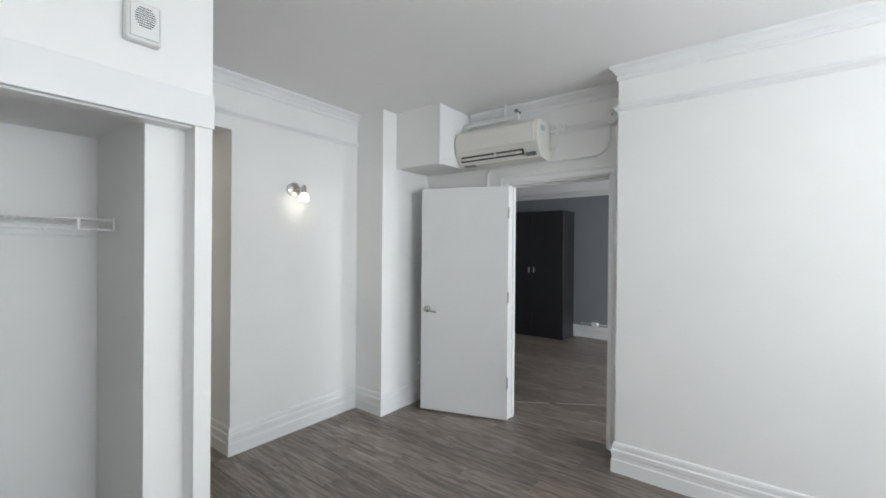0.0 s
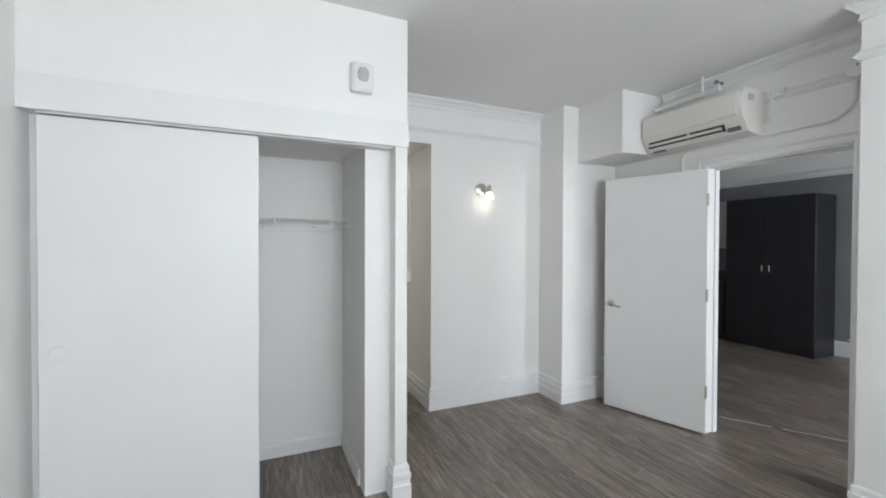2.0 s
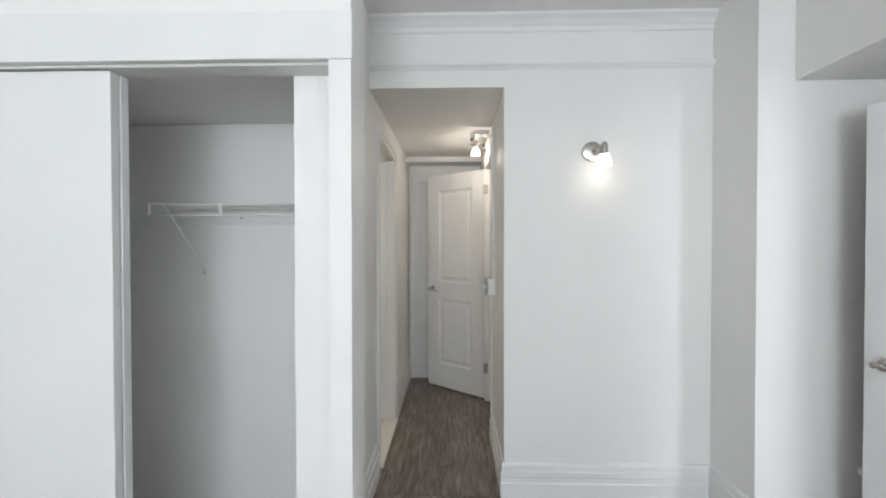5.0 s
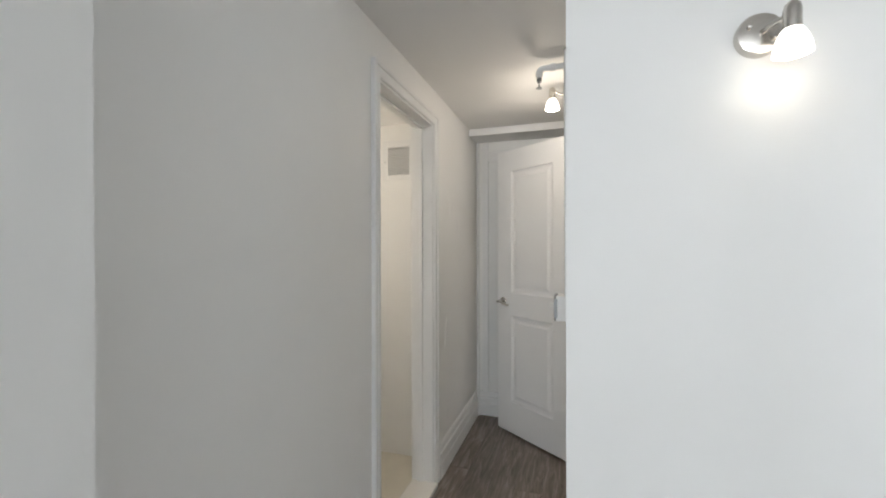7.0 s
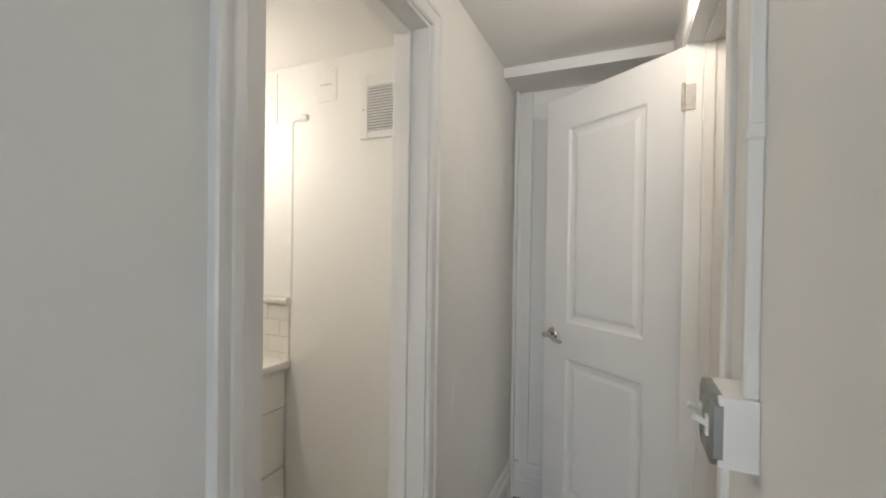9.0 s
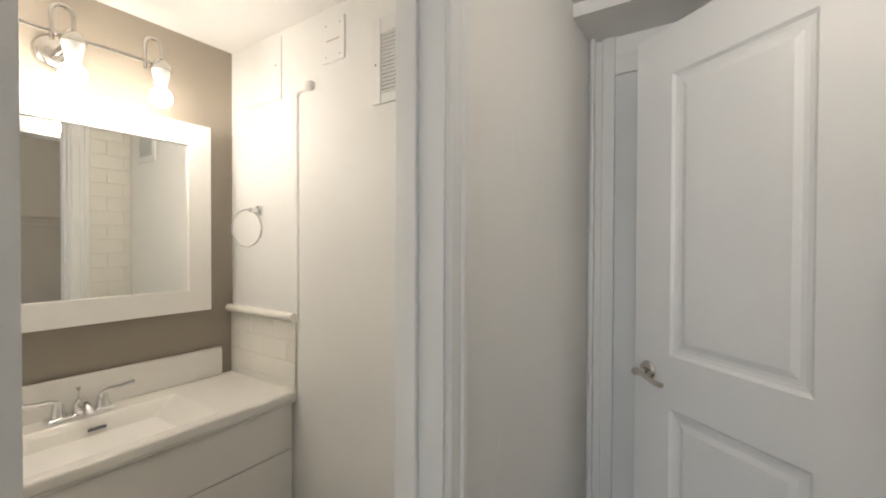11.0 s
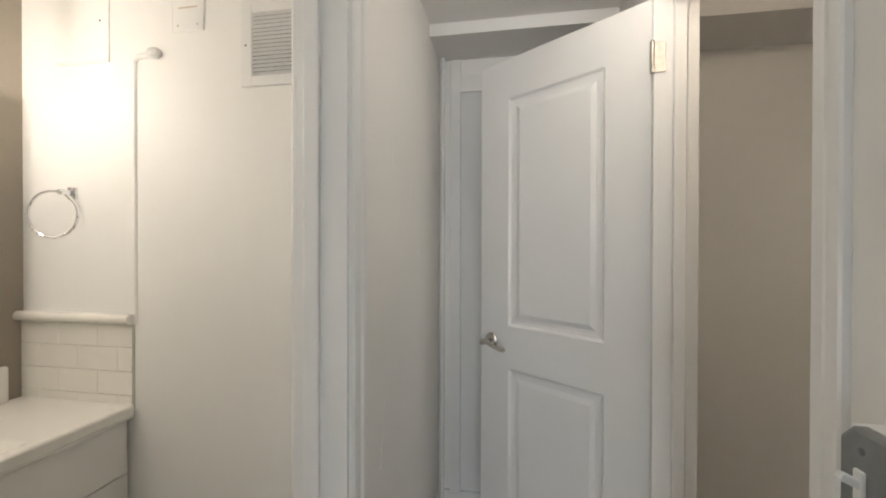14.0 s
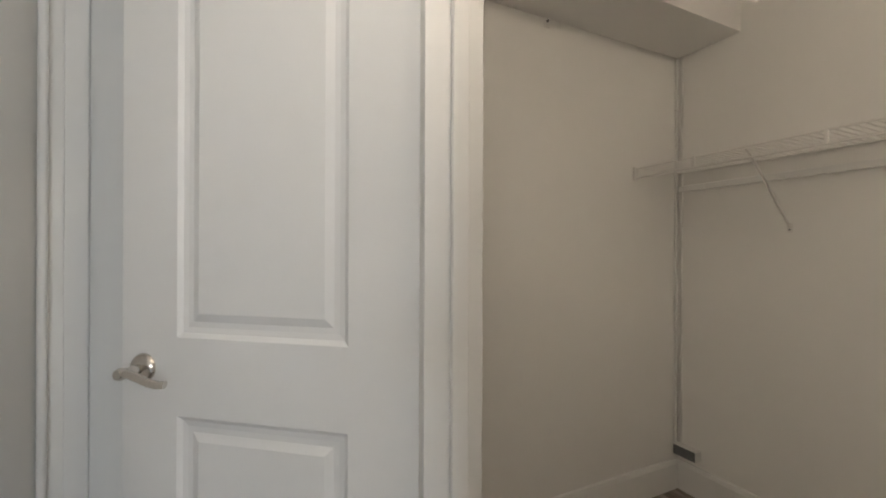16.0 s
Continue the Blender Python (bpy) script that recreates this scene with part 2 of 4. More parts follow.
wall_with_windows("wall_south", XWW - 0.15, 1.91, YS, 0.25, ZC, [W1, W2], "white window wall of the bedroom")
structure("ceiling", boxes((XWW - 0.15, YS - 0.25, ZC, 1.91, 0.12, ZC + 0.15)), CEIL, "flat white painted bedroom ceiling")
# closet block
YC = -1.085
XCW = -2.172     # inner end of the closet
structure("wall_closet", boxes((XWW, YC, 2.008, -0.598, -0.91, ZC)), WALL, "white closet header wall")
structure("wall_closet_corner", boxes((-0.667, YC, 0, -0.598, -0.91, 2.008), (-0.815, -0.978, 0, -0.667, -0.86, 2.06)), WALL, "white closet corner post and jamb")
structure("wall_closet_jamb", boxes((XWW, -0.978, 0, -2.215, -0.86, 2.06)), WALL, "white closet jamb")
structure("wall_closet_side", boxes((-0.815, -0.86, 0, XW + 0.006, -0.30, ZC)), WALL, "white closet end wall")
structure("wall_closet_back", boxes((XWW, -0.30, 0, XW, -0.20, ZC)), WALL, "white closet back wall")
structure("wall_closet_west", boxes((XWW, -0.86, 0, XCW, -0.30, 2.04)), WALL, "white inner end wall of the closet")
structure("ceiling_closet", boxes((XWW, -0.91, 2.04, -0.815, -0.30, 2.12)), CEIL, "white closet ceiling")
# hall
YHE = 2.085     # end of the hall
BY0, BY1, BZ = 0.270, 0.972, 2.115      # bathroom door opening
structure("wall_hall_west", boxes((-0.885, -0.20, 0, XW, BY0, ZC), (-0.885, BY0, BZ, XW, BY1, 2.5), (-0.885, BY1, 0, XW, 2.30, 2.5), (-0.885, BY0, 0, -0.822, 0.369, BZ)), WALL, "white plaster hall wall with the bathroom doorway")
CY0, CY1, CZ = 0.754, 1.432, 2.13     # walk-in closet opening
structure("wall_hall_east", boxes((0, 0.12, 0, 0.12, CY0, 2.5), (0, CY0, CZ, 0.12, CY1, 2.5), (0, CY1, 0, 0.12, 2.30, 2.5)), WALL, "white plaster hall wall with the closet doorway")
structure("wall_hall_end", boxes((-0.9, YHE, 0, 0.12, 2.30, 2.5)), WALL, "white end wall of the hall")
structure("ceiling_hall", boxes((-0.875, 0.10, ZH, 0.12, 2.30, ZH + 0.12)), CEIL, "low white hall ceiling")
structure("ceiling_hall_drop", boxes((XW, 1.84, 2.272, 0, YHE, ZH - 0.001)), CEIL, "dropped soffit over the hall end")
# bathroom
XBW = -2.03
YBN = 1.235
ZB = 2.224
structure("wall_bath_north", boxes((-2.15, YBN, 0, -0.875, YBN + 0.12, 2.5)), WALL, "cream-lit bathroom wall with the vent")
structure("wall_bath_west", boxes((XBW - 0.12, -0.20, 0, XBW, YBN, 2.5)), TAUPE, "taupe painted bathroom wall behind the mirror")
structure("wall_bath_south", boxes((XBW, -0.20, 0, -0.875, -0.10, 2.5)), WALL, "white bathroom wall")
structure("ceiling_bath", boxes((XBW, -0.10, ZB, -0.875, YBN, ZB + 0.1)), CEIL, "white bathroom ceiling")
structure("floor_bath", boxes((XBW, -0.20, -0.05, XW - 0.01, YBN, 0.012)), PALE, "cream tiled bathroom floor")
structure("door_sill", boxes((XW - 0.13, BY0, 0.0, XW + 0.03, BY1, 0.028), bevel=0.006, seg=2), CULT, "cream marble bathroom door sill")
# walk-in closet
XCE, YCN = 1.77, 2.167
structure("wall_walkin_north", boxes((0.12, YCN, 0, 1.83, YCN + 0.10, 2.6)), WALL, "white walk-in closet wall")
structure("wall_walkin_east", boxes((XCE, 0.12, 0, 1.829, YCN, 2.6)), WALL, "white walk-in closet wall with the shelf")
structure("ceiling_walkin", boxes((0.12, 0.12, 2.5, XCE, YCN, 2.6), (0.12, 1.86, 2.268, XCE, YCN, 2.5)), CEIL, "walk-in closet ceiling with a dropped soffit")
# living room
structure("wall_living_east", boxes((5.60, YS, 0, 5.73, 3.2, 2.42)), GREYW, "grey painted living room wall")
structure("wall_living_frieze", boxes((5.60, YS, 2.42, 5.73, 3.2, ZC)), WALL, "white frieze above the picture rail")
structure("wall_living_north", boxes((1.91, 3.2, 0, 5.85, 3.3, ZC)), GREYW, "grey living room wall")
structure("wall_living_west", boxes((1.83, 0.12, 0, 1.91, 3.3, ZC)), WALL, "white living room wall")
# unseen wall; its window opening is added to go with the fill lamp
wall_with_windows("wall_living_south", 1.91, 5.85, YS, 0.25, ZC, [(3.4, 4.6, 0.8, 2.2)], "unseen living room wall with an added window opening")
structure("ceiling_living", boxes((1.91, YS, ZC, 5.85, 3.3, ZC + 0.15)), CEIL, "white living room ceiling")
structure("ground", boxes((-300, -300, -6.2, 300, 300, -6.0)), BRICKO, "ground far below outside the windows")
floor = structure("floor", boxes((XWW, YS, -0.06, 5.72, 3.2, -0.006)), SUBFL, "dark grey-brown wood-look vinyl plank floor")

# ---- mouldings ----
BASE = [(0, 0), (0.022, 0), (0.022, 0.085), (0.017, 0.092), (0.017, 0.118), (0.021, 0.124), (0.021, 0.150), (0.013, 0.156), (0.013, 0.185), (0.009, 0.196), (0.0, 0.200)]
BASES = [(0, 0), (0.014, 0), (0.014, 0.085), (0.008, 0.098), (0.0, 0.10)]
CROWN = [(0, 0), (0, -0.092), (0.010, -0.092), (0.012, -0.080), (0.006, -0.076), (0.006, -0.058), (0.014, -0.054), (0.026, -0.034), (0.042, -0.020), (0.050, -0.016), (0.050, 0)]
PRAIL = [(0, -0.024), (0.008, -0.023), (0.014, -0.012), (0.026, -0.004), (0.027, 0.006), (0.014, 0.012), (0.012, 0.022), (0, 0.026)]


def mould(name, runs, prof, label, z=0.0):
    bm = bmesh.new()
    for run in runs:
        add_sweep(bm, [(x, y, z) for x, y in run], prof)
    return structure(name, bm, TRIM, label)


mould("baseboard_bedroom", [[(XAC, -1.175), (XAC, -0.34), (1.157, -0.34), (1.157, 0), (0, 0), (0, 0.705)],
                            [(XR, YS), (XR, -2.232), (XAC, -2.232)],
                            [(XW, 0.192), (XW, -0.91), (-0.598, -0.91), (-0.598, YC), (-0.667, YC), (-0.667, -0.980)],
                            [(XWW, YC), (XWW, YS), (XR, YS)]], BASE, "tall stepped white painted baseboard")
mould("baseboard_hall", [[(XW, YHE), (XW, 1.046)], [(0, 1.5), (0, YHE), (XW, YHE)]], BASE, "tall stepped white hall baseboard")
mould("baseboard_closet", [[(-0.815, -0.86), (-0.815, -0.30), (XCW, -0.30), (XCW, -0.86)]], BASES, "low white closet baseboard")
mould("baseboard_walkin", [[(XCE, 0.2), (XCE, YCN), (0.12, YCN), (0.12, 1.5)]], [(o, h * 1.55) for o, h in BASES], "low white walk-in closet baseboard")
mould("baseboard_living", [[(5.60, YS), (5.60, 3.2)], [(1.91, 3.2), (1.91, -1.2)]], BASE, "tall white living room baseboard")
mould("crown_moulding", [[(XR, YS), (XR, -2.232), (XAC, -2.232), (XAC, -0.87)], [(1.157, 0), (XW, 0)], [(XWW, YC), (XWW, YS), (XR, YS)]], CROWN, "white crown moulding", ZC)
mould("picture_rail", [[(XR, YS), (XR, -2.232), (XAC, -2.232), (XAC, -0.87)], [(1.157, 0), (XW, 0)]], PRAIL, "white painted picture rail", 2.445)
mould("picture_rail_living", [[(5.60, YS), (5.60, 3.2)]], [(o * 2.2, h * 2) for o, h in PRAIL], "white living room picture rail", 2.43)
structure("trim_closet_head", boxes((XWW, YC - 0.010, 2.004, -0.592, YC, 2.150), bevel=0.002), TRIM, "white flat board over the closet")
structure("trim_closet_track", boxes((-2.21, -1.062, 1.998, -0.672, -0.980, 2.007)), PLASTIC, "white painted sliding door track")
CASE = [(0.0, 0.0), (0.0, 0.012), (0.006, 0.018), (0.030, 0.020), (0.034, 0.016), (0.050, 0.016), (0.054, 0.024), (0.068, 0.026), (0.072, 0.020), (0.072, 0.0)]


def casing(name, origin, u, n, w, h, label, depth, prof=CASE, stop=0.5, legs=2):
    """Door trim round an opening w wide and h high, with jamb lining and stops through the wall's depth."""
    o, u, n, up = Vector(origin), Vector(u), Vector(n), Vector((0, 0, 1))
    bm = bmesh.new()
    pts = [(0, 0, (-1, 0)), (0, h, (-1, 1)), (w, h, (1, 1)), (w, 0, (1, 0))]
    if legs == 1:
        pts = [pts[0], pts[1], (w + 0.05, h, (0, 1))]
    rings = []
    for a, b, (da, db) in pts:
        rings.append([bm.verts.new(o + u * (a + da * s) + up * (b + db * s) + n * t) for s, t in prof])
    k = len(prof)
    for p, q in zip(rings, rings[1:]):
        for i in range(k):
            j = (i + 1) % k
            bm.faces.new((p[i], p[j], q[j], q[i]))
    bm.faces.new(rings[0])
    bm.faces.new(rings[-1][::-1])
    bmesh.ops.recalc_face_normals(bm, faces=bm.faces)
    fr = tagged(part(name, bm, TRIM), label, "door frame", "", "structure")
    if depth == 0:
        return fr
    m = Matrix((u.to_4d(), (-n).to_4d(), up.to_4d(), (0, 0, 0, 1))).transposed()
    m.translation = o
    m[3][3] = 1
    for v in range(3):
        m[3][v] = 0
    b2 = bmesh.new()
    t = 0.010
    for x0, z0, x1, z1 in ((0, 0, t, h), (w - t, 0, w, h), (t, h - t, w - t, h)):
        add_box(b2, x0, -0.002, z0, x1, depth + 0.002, z1, 0.001)
    bmesh.ops.transform(b2, matrix=m, verts=b2.verts)
    part("jamb", b2, TRIM, fr)
    b3 = bmesh.new()
    s0, s1 = depth * stop, depth * stop + 0.035
    for x0, z0, x1, z1 in ((t, 0, t + 0.012, h - t), (w - t - 0.012, 0, w - t, h - t), (t + 0.012, h - t - 0.012, w - t - 0.012, h - t)):
        add_box(b3, x0, s0, z0, x1, s1, z1, 0.002)
    bmesh.ops.transform(b3, matrix=m, verts=b3.verts)
    part("door_stop", b3, TRIM, fr)
    return fr


casing("door_frame_bedroom", (XAC, -1.250, 0), (0, -1, 0), (-1, 0, 0), 0.855, 2.055, "white painted bedroom door frame", 0.12)
casing("door_frame_bath", (XW, BY1, 0), (0, -1, 0), (1, 0, 0), BY1 - BY0, BZ, "glossy white bathroom door frame", 0.12, prof=[(a * 0.84, b * 0.8) for a, b in CASE])
casing("door_frame_walkin", (0, CY0, 0), (0, 1, 0), (-1, 0, 0), CY1 - CY0, CZ, "worn white walk-in closet door frame", 0.12, prof=[(a * 0.8, b * 0.5) for a, b in CASE], stop=0.42, legs=1)
structure("trim_hall_end", boxes((XW + 0.055, YHE - 0.012, 0.18, XW + 0.105, YHE, 2.272), (-0.05, YHE - 0.012, 0.18, 0, YHE, 2.272), (XW + 0.105, YHE - 0.012, 2.115, -0.05, YHE, 2.185), (XW + 0.105, YHE - 0.008, 2.185, -0.05, YHE, 2.20), bevel=0.002), TRIM, "flat white frame strips on the hall end wall")


# ---- doors ----
def lever(parent, x, z, y, side):
    """Lever handle on a face at y, pointing along side."""
    h = part("handle", add_lathe(bmesh.new(), [(0, 0.014), (0.018, 0.0135), (0.027, 0.009), (0.031, 0.003), (0.032, 0.0), (0, 0)], pose(x, y, z, 90)), NICKEL, parent, "brushed nickel lever handle", True)
    bm = bmesh.new()
    add_cyl(bm, (x, y - 0.012, z), (x, y - 0.052, z), 0.011, 0.0095, 18)
    add_lathe(bm, [(0, 0.012), (0.010, 0.010), (0.013, 0.004), (0.013, -0.004), (0.010, -0.010), (0, -0.012)], pose(x, y - 0.052, z, 90), 18)
    pts = [(x - side * 0.006, y - 0.053, z + 0.002), (x + side * 0.02, y - 0.055, z + 0.003), (x + side * 0.045, y - 0.055, z - 0.004), (x + side * 0.07, y - 0.053, z - 0.013), (x + side * 0.09, y - 0.050, z - 0.017), (x + side * 0.105, y - 0.048, z - 0.016)]
    add_tube(bm, pts, 0.0085, 12, flat=0.7)
    part("lever", bm, NICKEL, h, "", True)
    return h


def hinge(parent, x, y, z, across):
    """Butt hinge with two leaves and a knuckle, across: where its leaves spread."""
    bm = bmesh.new()
    add_cyl(bm, (x, y, z - 0.045), (x, y, z + 0.045), 0.006, seg=14)
    add_lathe(bm, [(0, 0.006), (0.005, 0.004), (0.007, 0.0), (0.005, -0.002), (0, -0.002)], pose(x, y, z + 0.046), 12)
    hg = part("hinge", bm, HINGE, parent, "brushed nickel butt hinge", True)
    b = bmesh.new()
    for sgn, ax in across:
        if ax == "x":
            add_box(b, min(x, x + sgn * 0.036), y - 0.0012, z - 0.044, max(x, x + sgn * 0.036), y + 0.0012, z + 0.044, 0.0008)
            for dz in (-0.03, 0.0, 0.03):
                add_cyl(b, (x + sgn * (0.014 + 0.01 * (dz == 0)), y - 0.002, z + dz), (x + sgn * (0.014 + 0.01 * (dz == 0)), y + 0.002, z + dz), 0.0035, seg=10)
        else:
            add_box(b, x - 0.0012, min(y, y + sgn * 0.036), z - 0.044, x + 0.0012, max(y, y + sgn * 0.036), z + 0.044, 0.0008)
            for dz in (-0.03, 0.0, 0.03):
                add_cyl(b, (x - 0.002, y + sgn * (0.016 + 0.01 * (dz == 0)), z + dz), (x + 0.002, y + sgn * (0.016 + 0.01 * (dz == 0)), z + dz), 0.0035, seg=10)
    part("hinge_leaf", b, HINGE, hg)
    return hg


# flush door of the bedroom: local x from the hinge to the free edge, y = 0 on the seen face, thickness behind
a1 = math.degrees(math.atan2(0.765, -0.250))
door1 = thing("bedroom_door", "plain white flush bedroom door standing wide open", "door", m=pose(1.737, -1.283, 0, 0, 0, a1))
part("leaf", boxes((0, -0.04, 0.012, 0.805, 0, 2.034), bevel=0.0025, seg=2), DOORP, door1)


def lever_up(parent, x, z, y, side):
    """The same lever on a face that looks along +y."""
    h = lever(parent, 0, 0, 0, side)
    h.matrix_local = pose(x, y, z, 0, 0, 180)
    return h


lever_up(door1, 0.745, 0.935, 0.0, 1)
for z in (0.33, 1.07, 1.80):
    hg = hinge(door1, 0.0, 0.004, z, [(-1, "y")])
    hg2 = part("hinge_leaf_jamb", boxes((-0.0015, -0.036, z - 0.044, -0.0003, -0.004, z + 0.044), bevel=0.0004), HINGE, door1)

# two-panel door of the walk-in closet


def panel_leaf(w, z0, z1, th, panels):
    """Moulded leaf: faces at y = 0 and y = -th with recessed, raised-field panels (x0, z0, x1, z1)."""
    bm = bmesh.new()
    rings = [(0.0, 0.0), (0.010, 0.007), (0.022, 0.009), (0.034, 0.009), (0.052, 0.003)]

    def face(y, sgn):
        def q(a, b, c, d):
            vs = [bm.verts.new((x, y, z)) for x, z in (a, b, c, d)]
            bm.faces.new(vs if sgn > 0 else vs[::-1])
        xs = [0, panels[0][0], panels[0][2], w]
        cuts = [z0]
        for p in panels:
            cuts += [p[1], p[3]]
        cuts.append(z1)
        for i in range(len(cuts) - 1):
            for j in range(3):
                if j == 1 and i % 2 == 1:
                    continue
                q((xs[j], cuts[i]), (xs[j + 1], cuts[i]), (xs[j + 1], cuts[i + 1]), (xs[j], cuts[i + 1]))
        for p in panels:
            lv = []
            for s, d in rings:
                yy = y - sgn * d
                lv.append([bm.verts.new(c) for c in ((p[0] + s, yy, p[1] + s), (p[2] - s, yy, p[1] + s), (p[2] - s, yy, p[3] - s), (p[0] + s, yy, p[3] - s))])
            for r, t in zip(lv, lv[1:]):
                for k in range(4):
                    l = (k + 1) % 4
                    f = (r[k], r[l], t[l], t[k])
                    bm.faces.new(f if sgn > 0 else f[::-1])
            bm.faces.new(lv[-1] if sgn > 0 else lv[-1][::-1])
    face(0, 1)
    face(-th, -1)
    for a, b in (((0, z0), (w, z0)), ((w, z0), (w, z1)), ((w, z1), (0, z1)), ((0, z1), (0, z0))):
        bm.faces.new([bm.verts.new(c) for c in ((a[0], 0, a[1]), (a[0], -th, a[1]), (b[0], -th, b[1]), (b[0], 0, b[1]))])
    bmesh.ops.remove_doubles(bm, verts=bm.verts, dist=0.0002)
    bmesh.ops.recalc_face_normals(bm, faces=bm.faces)
    return bm


a2 = math.degrees(math.atan2(0.61, -0.792))
door2 = thing("closet_door", "white two-panel moulded closet door standing open", "door", m=pose(0.003, 1.447, 0, 0, 0, a2))
part("leaf", panel_leaf(0.690, 0.014, 2.124, 0.035, [(0.148, 0.245, 0.546, 0.890), (0.148, 1.060, 0.546, 1.968)]), DOORP, door2)
lever_up(door2, 0.632, 0.990, 0.0, 1)
bpy.context.view_layer.update()
for z in (0.30, 1.935):
    hg = hinge(door2, -0.007, 1.4185, z, [(1, "x")])
    hg.matrix_parent_inverse = door2.matrix_world.inverted()
    part("hinge_leaf_door", boxes((-0.0012, -0.033, z - 0.044, 0.0, -0.001, z + 0.044)), HINGE, door2)

# ---- closet with sliding doors ----
sd = thing("sliding_door", "plain white flush sliding closet door with a round finger pull", "door", "closet sliding doors")
part("panel", boxes((-2.213, -1.054, 0.012, -1.372, -1.022, 1.992), bevel=0.002, seg=2), DOORP, sd)
part("finger_pull", add_lathe(bmesh.new(), [(0.0, 0.0003), (0.026, 0.0003), (0.028, 0.002), (0.030, 0.0032), (0.034, 0.0032), (0.036, 0.0), (0, 0)], pose(-2.146, -1.0542, 0.985, 90)), DOORP, sd, "round painted finger pull", True)
sd2 = thing("sliding_door", "plain white flush sliding closet door stacked behind another", "door", "closet sliding doors")
part("panel", boxes((-2.205, -1.016, 0.012, -1.369, -0.984, 1.992), bevel=0.002, seg=2), DOORP, sd2)


def wire_shelf(name, label, L, D, m, posts, brackets, cleat):
    """Ventilated shelf: local x along the wall, y out from it, top at z = 0."""
    t = thing(name, label, "shelf", m=m)
    for y, z, r in ((0.006, 0, 0.0032), (D * 0.5, -0.006, 0.0028), (D, 0.0, 0.0035), (D, -0.045, 0.0045)):
        part("rail", add_cyl(bmesh.new(), (0.004, y, z), (L - 0.004, y, z), r, seg=8), WIRE, t, "", True)
    bm = bmesh.new()
    n = int(L / 0.026)
    for i in range(n + 1):
        x = 0.012 + i * (L - 0.024) / n
        add_cyl(bm, (x, 0.0, 0.004), (x, D, 0.004), 0.0022, seg=5)
    tagged(part("wire_grid", bm, WIRE, t), kind="stuff")
    for x in posts:
        part("clip", boxes((x - 0.006, D - 0.005, -0.049, x + 0.006, D + 0.006, 0.005), bevel=0.0015), WIRE, t)
    for x in brackets:
        b = bmesh.new()
        add_tube(b, [(x, D - 0.004, -0.004), (x, D * 0.9, -0.02), (x, 0.02, -0.285), (x, 0.004, -0.30)], 0.0078, 8, flat=0.6)
        add_box(b, x - 0.009, 0, -0.325, x + 0.009, 0.006, -0.285, 0.001)
        part("brace", b, WIRE, t)
        part("screw", add_cyl(bmesh.new(), (x, 0.005, -0.312), (x, 0.009, -0.312), 0.004, seg=8), STEEL, t)
    for x in cleat:
        part("end_cap", boxes((x, D - 0.018, -0.055, x + 0.012, D + 0.014, 0.010), bevel=0.003), WIRE, t)
    return t


wire_shelf("wire_shelf", "white wire closet shelf on a diagonal brace", 0.785, 0.30, pose(-0.817, -0.302, 1.612, 0, 0, 180), (0.131, 0.466, 0.778), (0.718,), (0.0,))
for x in (-1.02, -1.34, -1.69, -2.02):
    tagged(part("cleat_screw", add_cyl(bmesh.new(), (x, -0.316, 1.572), (x, -0.311, 1.572), 0.005, seg=10), STEEL), "small steel screw in the closet cleat board", "screw", "closet cleat screws")
tagged(part("shelf_cleat", boxes((XCW, -0.312, 1.540, -0.815, -0.30, 1.600), bevel=0.002), TRIM), "white painted cleat board behind the closet shelf", "cleat")
wire_shelf("wire_shelf", "white wire shelf on a diagonal brace in the walk-in closet", 1.75, 0.33, pose(XCE - 0.002, YCN - 1.753, 1.652, 0, 0, 90), (1.45, 1.0, 0.5), (1.25, 0.4), (1.738,))
tagged(part("shelf_cleat", boxes((XCE - 0.012, 0.3, 1.556, XCE, YCN, 1.586), bevel=0.002), TRIM), "thin white painted cleat under the walk-in shelf", "cleat")

# door chime on the closet header
ch = thing("door_chime", "white plastic door chime box with a slotted round grille", "chime")
CZU = 0.015
part("body", boxes((-0.920, YC - 0.045, 2.252 + CZU, -0.805, YC, 2.405 + CZU), bevel=0.010, seg=3), PLASTIC, ch, "", True)
part("front_plate", boxes((-0.910, YC - 0.052, 2.264 + CZU, -0.815, YC - 0.044, 2.393 + CZU), bevel=0.006, seg=2), PLASTIC, ch, "", True)
for i in range(9):
    z = 2.305 + CZU + i * 0.0085
    w = 0.033 * math.sqrt(max(0.05, 1 - ((i - 4) / 5.0) ** 2))
    part("slot", boxes((-0.8625 - w, YC - 0.0535, z, -0.8625 + w, YC - 0.0515, z + 0.0035)), GREYCON, ch)


